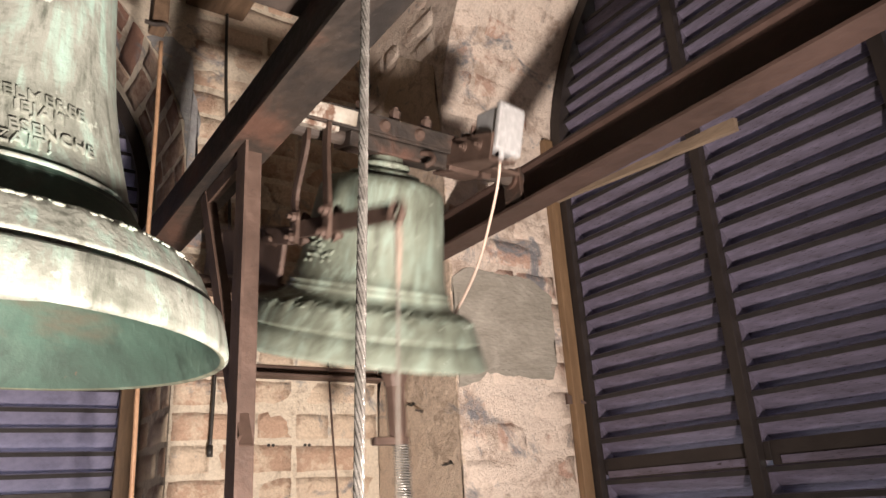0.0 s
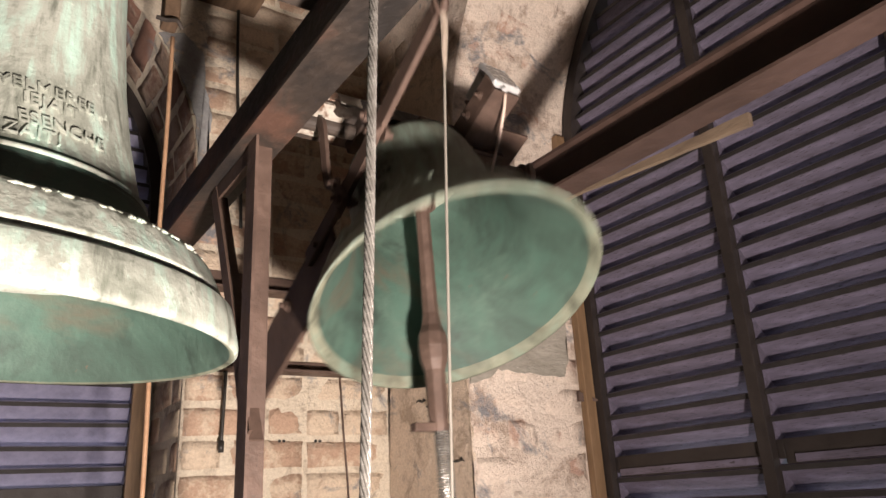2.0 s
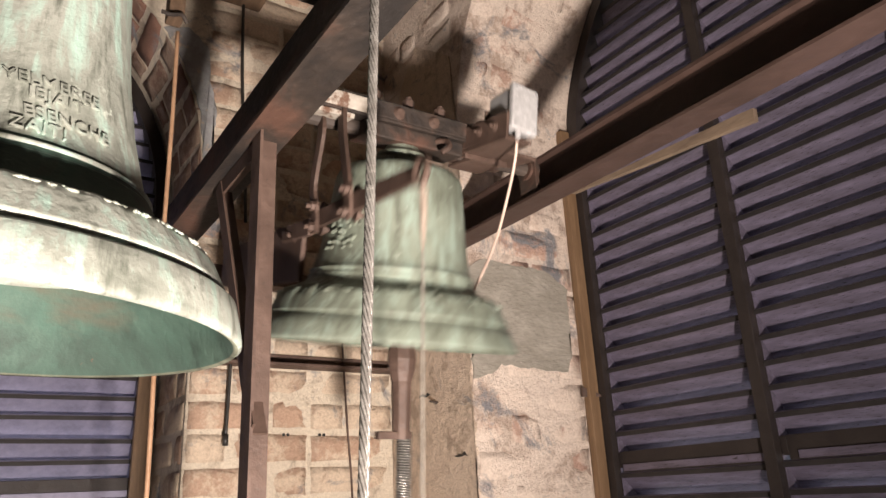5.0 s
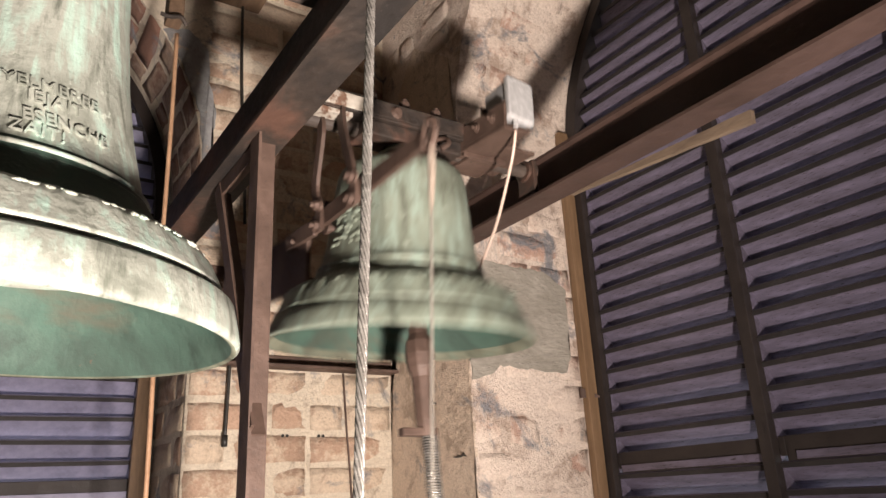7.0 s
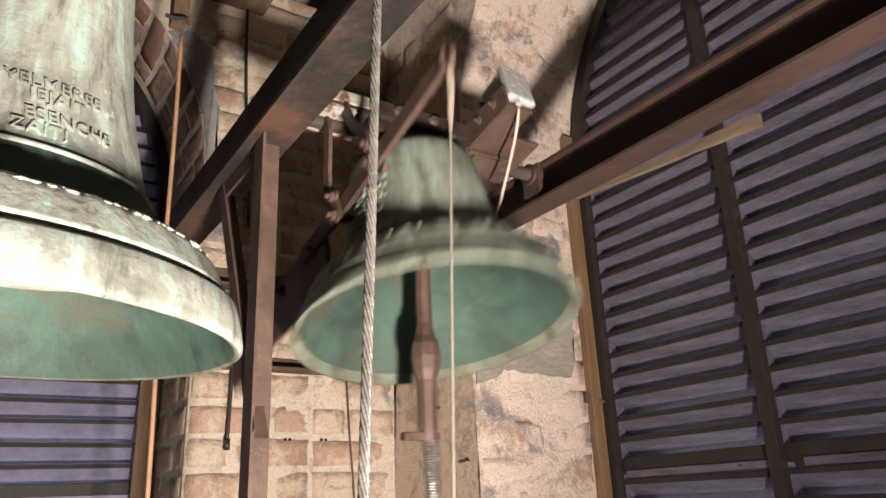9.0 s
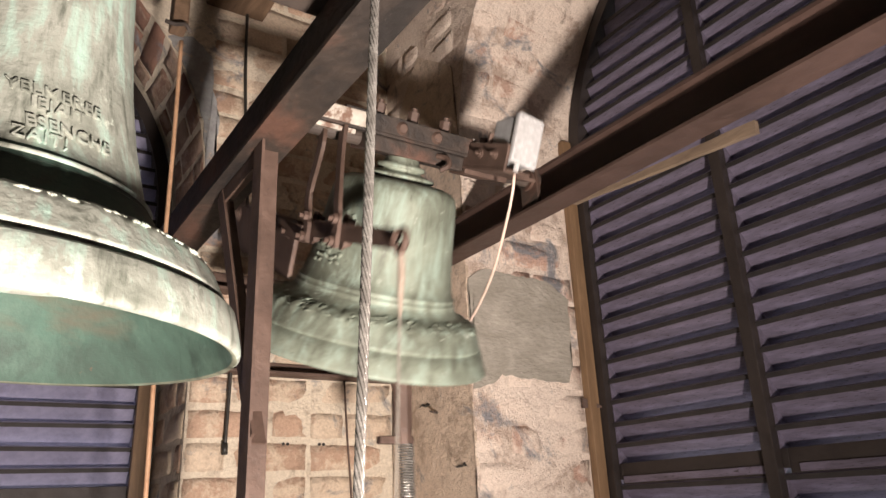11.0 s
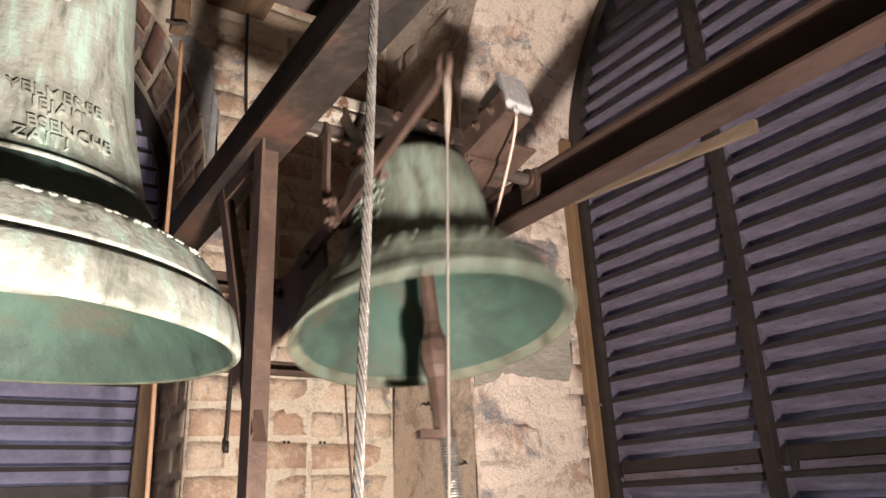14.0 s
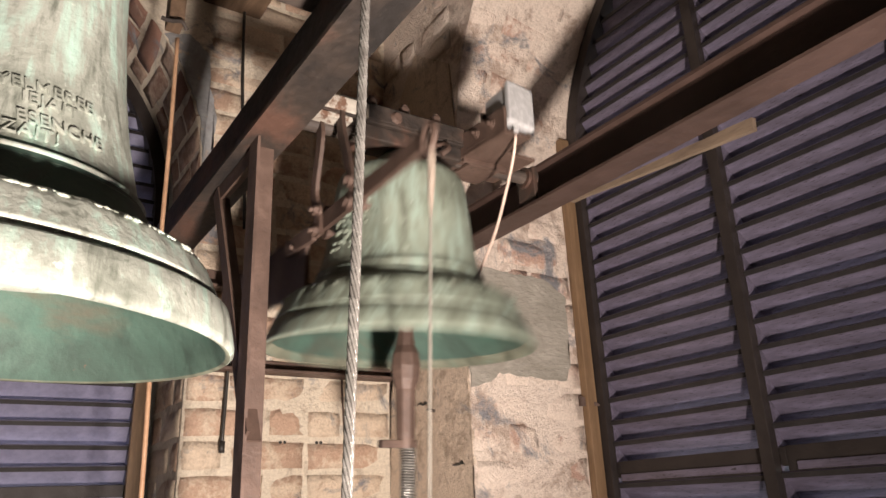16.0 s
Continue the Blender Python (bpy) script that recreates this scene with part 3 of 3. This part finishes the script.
    # pull lever: a flat bar slung under the headstock on two bent straps
    tip, back = Vector((-0.172, -0.372, -0.178)), Vector((-0.171, 0.05, -0.205))
    part("lever_bar", put_profile(bmesh.new(), rect(0.010, 0.034), back, tip), RUST, bell)
    for px, y0, k in ((-0.165, -0.045, 0.48), (-0.19, 0.0, 0.12)):
        end = back.lerp(tip, k)
        strap = curve_pts([(px, y0, 0.014), (px - 0.004, y0 - 0.02, -0.04), (end.x - 0.010, end.y + 0.03, end.z + 0.07), (end.x - 0.010, end.y + 0.01, end.z + 0.02), (end.x - 0.010, end.y, end.z - 0.03)], 5)
        bm = bmesh.new()
        rows = []
        for p in strap:
            rows.append([bm.verts.new(p + Vector(o)) for o in ((-0.004, -0.012, 0), (0.004, -0.012, 0), (0.004, 0.012, 0), (-0.004, 0.012, 0))])
        for a, b in zip(rows, rows[1:]):
            for j in range(4):
                bm.faces.new((a[j], a[(j + 1) % 4], b[(j + 1) % 4], b[j]))
        bm.faces.new(rows[0][::-1])
        bm.faces.new(rows[-1])
        st = part("strap", bm, RUST, bell)
        for dz in (0.022, -0.020):
            part("bolt", bolt(end + Vector((-0.012, 0.004, dz)), (-1, 0, 0), 0.010, 0.012), RUST, st)
            part("nut", bolt(end + Vector((0.005, 0.004, dz)), (1, 0, 0), 0.010, 0.010), RUST, st)
    ring = [tip + Vector((0, -0.012 - 0.018 * math.cos(k * 0.55), 0.018 * math.sin(k * 0.55))) for k in range(13)]
    part("lever_eye", tube(ring, 0.006, 8), RUST, bell)
    # long back arm of the lever, a plate on edge behind the bell
    bm = put_box(bmesh.new(), (-0.176, 0.075, -0.322), (-0.166, 0.64, -0.195), None, 0.002)
    for y in (0.12, 0.30, 0.52):
        put_bolt(bm, (-0.176, y, -0.225), (-1, 0, 0), 0.011, 0.010)
    put_box(bm, (-0.186, 0.02, -0.235), (-0.176, 0.17, -0.200), None, 0.002)
    part("lever_plate", bm, RUST, bell, "long rusty steel plate on edge")
    # switch box on its bracket
    bm = put_box(bmesh.new(), (0.13, -0.050, -0.022), (0.245, -0.042, 0.014), None, 0.002)
    put_box(bm, (0.15, -0.075, 0.010), (0.215, -0.050, 0.062), None, 0.003)
    put_box(bm, (0.15, -0.040, -0.022), (0.235, 0.05, -0.014), None, 0.002)
    put_box(bm, (0.182, -0.108, -0.010), (0.282, 0.045, -0.002), None, 0.002)
    put_box(bm, (0.182, -0.108, -0.010), (0.190, 0.045, 0.030), None, 0.002)
    part("bracket", bm, RUST, bell)
    bm = box((-0.262, -0.050, 0.000), (-0.14, 0.032, 0.010), None, 0.002)
    part("foot_plate", bm, WHITE_STEEL, bell, "flaking white-painted plate")
    for x in (-0.238, -0.165):
        part("plate_hole", tube([(x, -0.005, -0.0012), (x, -0.005, 0.004)], 0.010, 12), BLACK, bell)
    tilt = pose(0.167, -0.150, 0.004, -10, 7, 0)
    sw = part("switch_box", box((-0.030, -0.040, 0), (0.030, 0.030, 0.098), tilt, 0.005), PLASTIC_GREY, bell, "grey plastic switch box")
    part("lid", box((-0.034, -0.056, -0.004), (0.034, -0.040, 0.102), tilt, 0.005), PLASTIC, sw, "white plastic lid")
    part("gland", tube([tilt @ Vector((-0.010, -0.046, 0)), tilt @ Vector((-0.010, -0.046, -0.020))], 0.006, 10), PLASTIC, sw)
    for dx in (-0.026, 0.026):
        for dz in (0.006, 0.092):
            part("screw", tube([tilt @ Vector((dx, -0.0555, dz)), tilt @ Vector((dx, -0.0575, dz))], 0.003, 8), PLASTIC_GREY, sw)
    bm = put_box(bmesh.new(), (0.128, -0.196, -0.012), (0.196, 0.045, -0.004), None, 0.002)
    put_box(bm, (0.128, -0.196, -0.004), (0.135, 0.045, 0.046), None, 0.002)
    put_box(bm, (0.135, -0.1125, -0.004), (0.200, -0.105, 0.070), None, 0.002)
    put_bolt(bm, (0.128, -0.10, 0.022), (-1, 0, 0), 0.008, 0.007)
    put_bolt(bm, (0.128, -0.155, 0.022), (-1, 0, 0), 0.008, 0.007)
    part("box_bracket", bm, RUST, bell, "brown steel channel under the switch box")
    part("clapper_staple", box((-0.008, -0.016, -0.145), (0.032, 0.016, -0.078), None, 0.005), RUST, bell)
    clap = part("clapper", clapper_bm(), RUST, bell, "rusty iron clapper")
    part("tail_bolt", box((-0.055, -0.01, -0.49), (0.02, 0.01, -0.475), None, 0.003), RUST, clap)
    coil = [(0.006 + 0.014 * math.cos(k * 0.7), 0.014 * math.sin(k * 0.7), -0.488 - 0.00055 * k) for k in range(220)]
    part("spring", tube(coil, 0.0020, 6), WIRE, clap, "tight wire spring")
    return bell, clap


def clapper_bm():
    bm = bmesh.new()
    put_tube(bm, [(-0.024, 0, 0), (0.024, 0, 0)], 0.017, 14)
    put_tube(bm, [(0.023 * math.cos(k * 0.483), 0, 0.004 + 0.023 * math.sin(k * 0.483)) for k in range(14)], 0.009, 8, False)
    put_box(bm, (-0.026, -0.012, -0.05), (-0.018, 0.012, 0.01), None, 0.002)
    put_box(bm, (0.018, -0.012, -0.05), (0.026, 0.012, 0.01), None, 0.002)
    put_tube(bm, [(0, 0, -0.035), (0, 0, -0.06), (0, 0, -0.27), (0, 0, -0.295), (0, 0, -0.31), (0, 0, -0.335), (0, 0, -0.36), (0, 0, -0.38), (0, 0, -0.46), (0, 0, -0.49)],
             [0.024, 0.0145, 0.016, 0.020, 0.027, 0.030, 0.027, 0.020, 0.0185, 0.016], 8)
    return bm


bell2, clap2 = bell_two()
for x in (0.425, 1.069):
    bm = box((x - 0.006, PIVOT[1] - 0.03, 2.262), (x + 0.006, PIVOT[1] + 0.03, 2.352), None, 0.003)
    put_tube(bm, [(x - 0.014, PIVOT[1], 2.33), (x + 0.014, PIVOT[1], 2.33)], 0.026, 18)
    thing("bearing_plate", bm, RED_OXIDE, "dark steel bearing plate bolted to the beam", "bearing", group="bearings of the swinging bell")

# ---- ropes and cables ----


def wire_rope():
    rope = empty("wire_rope", "stranded galvanised wire rope hanging down", "wire rope", pose(0.350, 0.50, 3.745))
    for k in range(6):
        pts = [(0.0031 * math.cos(k * math.pi / 3 + j * 0.42), 0.0031 * math.sin(k * math.pi / 3 + j * 0.42), -j * 0.0042) for j in range(640)]
        part("strand", tube(pts, 0.00155, 6), WIRE, rope, smooth=True)
    return rope


rope = wire_rope()
cord = empty("pull_cord", "thin grey pull cord with a pale frayed end on the lever", "cord")
part("cord", tube(curve_pts([(0, 0, -0.09), (-0.019, 0, -0.5), (-0.04, 0.0, -1.0), (-0.06, 0, -1.5)]), 0.0021, 8), CORD, cord)
bm = tube([(0.0, 0, 0.01), (0.004, 0, -0.02), (0.003, 0, -0.05), (0.001, 0, -0.08), (0, 0, -0.11)], [0.004, 0.0065, 0.0062, 0.005, 0.0026], 9)
part("knot", bm, FRAY, cord, "pale frayed binding")
part("eye", tube([(0.012 * math.cos(k * 0.6), 0, 0.012 + 0.018 * math.sin(k * 0.6)) for k in range(12)], 0.004, 8), RUST, cord)
swcable = thing("switch_cable", tube(curve_pts([(0, 0, 0), (0.006, 0.018, -0.034), (0.018, 0.060, -0.083), (0.040, 0.140, -0.158), (0.065, 0.234, -0.209), (0.092, 0.347, -0.250), (0.10, 0.40, -0.262)]), 0.0032, 8), CABLE_PINK, "pinkish cable hanging from the switch box", "cable", smooth=True)
thing("wall_cable", tube(curve_pts([(0.312, 1.53, 2.67), (0.318, 1.54, 2.4), (0.322, 1.55, 2.0), (0.33, 1.55, 1.6), (0.335, 1.55, 0.8)]), 0.005, 8), CABLE_TAN, "tan sheathed cable hanging straight down", "cable", smooth=True)
bm = tube(curve_pts([(0.612, 1.975, 2.15), (0.612, 1.975, 1.97), (0.608, 1.975, 1.775)]), 0.005, 8)
put_tube(bm, [(0.608, 1.975, 1.785), (0.608, 1.975, 1.755)], 0.008, 10)
thing("black_cable", bm, BLACK, "short black cable end hanging on the brick wall", "cable", smooth=True)
thing("black_cable", tube(curve_pts([(0.603, 1.985, 3.3), (0.603, 1.985, 3.1), (0.612, 1.985, 2.85), (0.63, 1.985, 2.6), (0.64, 1.985, 2.4)]), 0.005, 8), BLACK, "black cable running up the brick wall", "cable", smooth=True)
thing("thin_cable", tube(curve_pts([(0.955, 1.99, 2.1), (0.963, 1.99, 1.98), (0.975, 1.99, 1.8), (0.99, 1.99, 1.6), (1.0, 1.99, 1.2)]), 0.003, 8), RUST, "thin brown cable down the brick wall", "cable", smooth=True)

# ---- loose timbers and small ironwork ----
bm = put_profile(bmesh.new(), rect(0.014, 0.030), (1.36, 1.34, 2.380), (1.35, 0.765, 2.345))
for v in bm.verts:
    if v.co.y > 1:
        v.co.z = 2.387 + (v.co.z - 2.380) * 0.2
long_edges = [e for e in bm.edges if abs(e.verts[0].co.y - e.verts[1].co.y) > 0.3]
bmesh.ops.subdivide_edges(bm, edges=long_edges, cuts=9)
for v in bm.verts:
    v.co.z += 0.0035 * noise.noise((v.co.y * 14, v.co.x * 40, 2))
thing("wooden_lath", bm, PLANK, "broken bare wooden lath beside the louvre", "lath")
bm = bmesh.new()
vs = [bm.verts.new(c) for c in ((1.515, YJ - 0.003, 1.885), (1.515, YJ - 0.003, 1.855), (1.58, YJ - 0.035, 1.853), (1.515, YJ - 0.012, 1.885), (1.515, YJ - 0.012, 1.855), (1.58, YJ - 0.04, 1.853))]
for f in ((0, 1, 2), (5, 4, 3), (0, 3, 4, 1), (1, 4, 5, 2), (2, 5, 3, 0)):
    bm.faces.new([vs[i] for i in f])
thing("iron_spike", bm, RUST, "rusty iron spike driven in beside the batten", "spike")
thing("hanging_timber", box((0.285, 1.51, 2.70), (0.322, 1.56, TOP), None, 0.006), TIMBER, "old brown hanging timber with a cable clip", "timber")
thing("cross_timber", box((0.47, 1.84, 3.16), (0.66, WN, 3.27), None, 0.006), TIMBER, "short old timber end let into the brick wall", "timber")
bm = tube(curve_pts([(0.265, 1.49, 2.685), (0.285, 1.485, 2.68), (0.31, 1.49, 2.69), (0.325, 1.50, 2.68)]), 0.005, 8)
thing("cable_clip", bm, DARK_STEEL, "twisted wire cable clip on the timber", "clip")

# ---- bricks ----
BRICKS = {}


def brick_mesh(length, kind):
    key = (round(length, 2), kind)
    if key not in BRICKS:
        rng = random.Random(hash(key) % 1000)
        bm = bmesh.new()
        nx, nz = 4, 3
        h, d = (0.070 if kind[0] == "r" else 0.071), 0.05
        front = [[None] * (nz + 1) for _ in range(nx + 1)]
        for i in range(nx + 1):
            for j in range(nz + 1):
                edge = i in (0, nx) or j in (0, nz)
                x = -length / 2 + length * i / nx + rng.uniform(-0.003, 0.003)
                z = -h / 2 + h * j / nz + rng.uniform(-0.003, 0.003)
                k = 0.35 if kind[1] == "v" else 0.40
                front[i][j] = bm.verts.new((x, k * (-0.0008 + rng.uniform(-0.0008, 0.0006) if edge else -0.0030 + rng.uniform(-0.0022, 0.0012)), z))
        for i in range(nx):
            for j in range(nz):
                bm.faces.new((front[i][j], front[i + 1][j], front[i + 1][j + 1], front[i][j + 1]))
        loop = [front[i][0] for i in range(nx)] + [front[nx][j] for j in range(nz)] + [front[i][nz] for i in range(nx, 0, -1)] + [front[0][j] for j in range(nz, 0, -1)]
        back = [bm.verts.new((v.co.x, d, v.co.z)) for v in loop]
        for k in range(len(loop)):
            bm.faces.new((loop[k], back[k], back[(k + 1) % len(loop)], loop[(k + 1) % len(loop)]))
        me = bpy.data.meshes.new("brick")
        bmesh.ops.recalc_face_normals(bm, faces=bm.faces)
        for f in bm.faces:
            f.smooth = abs(f.normal.y) > 0.8
        bm.to_mesh(me)
        bm.free()
        me.materials.append({"n": BRICK, "e": BRICK_PINK, "r": BRICK_RED}[kind[0]])
        BRICKS[key] = me
    return BRICKS[key]


def lay(wall, kind, frame_m, width, z0, z1, shift):
    """Courses of bricks on a face: local x along it, -y out of it, z up."""
    rng = random.Random(len(kind) + int(width * 1000))
    z, row = z0, 0
    while z < z1:
        x = 0.0
        first = True
        while x < width - 0.02:
            want = rng.choice((0.115, 0.235, 0.235)) if not first else (0.115 if (row + shift) % 2 else 0.235)
            end = x + want
            if width - end < 0.06:
                end = width
            length = round(max(end - x - 0.014, 0.03), 2)
            ob = new("brick", brick_mesh(length, kind + rng.choice("abc")))
            ob.parent = wall
            ob.matrix_basis = frame_m @ pose((x + end) / 2, rng.uniform(-0.001, 0.0008) + (0.0007 if kind == "e" else 0), z + rng.uniform(-0.003, 0.003), rng.uniform(-1, 1), rng.uniform(-0.8, 0.8), rng.uniform(-1, 1))
            x, first = end, False
        z += 0.0895
        row += 1


def voussoirs(wall, kind, mid, spring, a0, a1, depth, to_pose):
    """Bricks round the soffit of an arch."""
    n = round(math.radians(a1 - a0) * HALF / 0.089)
    rng = random.Random(n)
    for k in range(n):
        a = math.radians(a0 + (a1 - a0) * (k + 0.5) / n)
        x = 0.0
        for length in ((0.235, 0.115) if k % 2 else (0.115, 0.235)):
            if x + length > depth:
                length = depth - x
            if length < 0.05:
                continue
            ob = new("brick", brick_mesh(round(length - 0.014, 2), kind + "v"))
            ob.parent = wall
            ob.matrix_basis = to_pose(a + rng.uniform(-0.008, 0.008), x + length / 2 + rng.uniform(-0.005, 0.005)) @ pose(0, 0, 0, rng.uniform(-1, 1), rng.uniform(-5, 5), rng.uniform(-1, 1))
            x += length


# first course so that a joint lies at the height of the two drilled holes
lay(wall_north, "n", pose(XJ, WN, 0), WE - XJ, 1.302, 3.6, 0)
lay(wall_north, "n", pose(XJ, WN + 0.34, 0, 0, 0, -90), 0.33, 1.302, 2.56, 1)
lay(wall_east, "e", pose(WE, WN, 0, 0, 0, -90), WN - YJ, 1.295, 3.6, 1)
lay(wall_east, "e", pose(WE, YJ, 0), 0.40, 1.315, 2.62, 0)
voussoirs(wall_north, "r", XC, SPRING_N, 0, 75, 0.33, lambda a, x: Matrix.Translation((XC + (HALF - 0.002) * math.cos(a), WN + x, SPRING_N + (HALF - 0.002) * math.sin(a))) @ pose(0, 0, 0, 0, -math.degrees(a), 0) @ pose(0, 0, 0, 0, 0, -90))
voussoirs(wall_east, "e", YC, SPRING_E, 0, 75, 0.39, lambda a, x: Matrix.Translation((WE + x, YC + (HALF + 0.0003) * math.cos(a), SPRING_E + (HALF + 0.0003) * math.sin(a))) @ pose(0, 0, 0, math.degrees(a), 0, 0))


def patch(name, m, outline, thick, mat, wall, label, spring=0):
    """A patch of render with a ragged outline; local x along the face, z up, -y out."""
    rng = random.Random(7)
    bm = bmesh.new()
    pts = []
    for (x0, z0), (x1, z1) in zip(outline, outline[1:] + outline[:1]):
        n = max(1, int(math.hypot(x1 - x0, z1 - z0) / 0.016))
        for k in range(n):
            t = k / n
            pts.append((x0 + (x1 - x0) * t + rng.uniform(-0.004, 0.004), z0 + (z1 - z0) * t + rng.uniform(-0.004, 0.004)))
    a = [bm.verts.new((x, -thick, z)) for x, z in pts]
    b = [bm.verts.new((x, 0.005, z)) for x, z in pts]
    for k in range(len(pts)):
        bm.faces.new((a[k], a[(k + 1) % len(pts)], b[(k + 1) % len(pts)], b[k]))
    f = bm.faces.new(a)
    bmesh.ops.triangulate(bm, faces=[f])
    bmesh.ops.recalc_face_normals(bm, faces=bm.faces)
    if spring:
        for v in bm.verts:
            if v.co.z > spring:
                q, out = (v.co.z - spring) / HALF, HALF + v.co.y
                v.co.y, v.co.z = out * math.cos(q) - HALF, spring + out * math.sin(q)
    o = part(name, bm, mat, wall, label)
    o.matrix_basis = m
    return o


patch("cement_patch", pose(WE, YJ, 0), [(0.003, 1.895), (0.07, 1.91), (0.10, 1.935), (0.34, 1.925), (0.36, 1.97), (0.37, 2.18), (0.30, 2.225), (0.05, 2.235), (0.003, 2.20)], 0.0045, PATCH, wall_east, "grey cement patch")
# brown lime render smeared over the return beside the corner
patch("render_patch", pose(WE, WN, 0, 0, 0, -90), [(0.004, 1.25), (0.437, 1.25), (0.437, 1.72), (0.435, 1.76), (0.437, 1.84), (0.436, 2.05), (0.437, 2.3), (0.435, 2.62), (0.42, 2.9), (0.22, 3.05), (0.10, 2.9), (0.06, 2.4), (0.05, 2.0), (0.004, 1.9), (0.006, 1.7)], 0.0036, SMEAR, wall_east, "rough brown render")
edge = [(XC + HALF * math.cos(q) + 0.007, SPRING_N + HALF * math.sin(q)) for q in (0.62, 0.5, 0.38, 0.25, 0.12, 0.0)]
patch("plaster_patch", pose(0, WN, 0), [(0.515, 2.40), (0.545, 2.50), (0.53, 2.62), (0.54, 2.74), (0.515, 2.85), (0.50, 2.97), (0.44, 3.02)] + edge, 0.0055, BLUE_PLASTER, wall_north, "blue-grey old plaster")
# drilled holes, nails and cracks in the walls
for x in (0.779, 0.792, 0.889, 0.902):
    part("drilled_hole", tube([(x, WN - 0.0042, 1.786), (x, WN + 0.01, 1.786)], 0.0045, 8), BLACK, wall_north)
for y, z in ((1.80, 1.88), (1.63, 1.70)):
    rng = random.Random(int(y * 100))
    trail = [(WE - 0.003, y + (0.5 - k / 5) * 0.06, z + rng.uniform(-0.006, 0.006)) for k in range(6)]
    part("crack", tube(trail, [0.001, 0.003, 0.005, 0.0035, 0.006, 0.001], 5), BLACK, wall_east)
for y, z in ((1.74, 1.85), (1.66, 2.02)):
    thing("iron_nail", tube([(WE + 0.01, y, z), (WE - 0.03, y - 0.01, z + 0.004)], [0.005, 0.003], 8), DARK_STEEL, "short rusty iron nail in the wall", "nail", group="nails in the wall")

# ---- what moves ----
PERIOD, NEAR = 1.3815, 0.45


def swing(t):
    """Degrees by which the bell's mouth is thrown towards the open side."""
    c = math.cos(2 * math.pi * (t - NEAR) / PERIOD)
    return -0.4 + 36.8 * c - 1.5 * (1 - c * c) * (1 - c)


def hang(t):
    return 1.5 + 7.5 * math.cos(2 * math.pi * (t - NEAR) / PERIOD + 0.6)


def motions():
    times = [k / 10 for k in range(161)]
    walk(bell2, [(t, pose(*PIVOT, -swing(t))) for t in times])
    walk(clap2, [(t, pose(0.012, 0, -0.135, swing(t) - hang(t))) for t in times])
    tip, plug = Vector((-0.172, -0.384, -0.190)), Vector((0.158, -0.194, -0.012))
    rows, cable = [], []
    for t in times:
        m = pose(*PIVOT, -swing(t))
        rows.append((t, Matrix.Translation(m @ tip)))
        cable.append((t, Matrix.Translation(m @ plug)))
    walk(cord, rows)
    walk(swcable, cable)
    walk(rope, [(t, pose(x, 0.50, 3.745, 0, lean, 0)) for t, x, lean in ROPE])


ROPE = [(0, 0.350, 2.25), (1.5, 0.350, 2.3), (3.5, 0.348, 2.3), (7, 0.347, 2.32), (9, 0.347, 2.32), (12.5, 0.346, 2.32), (14.5, 0.347, 2.32), (16, 0.343, 2.3)]
motions()
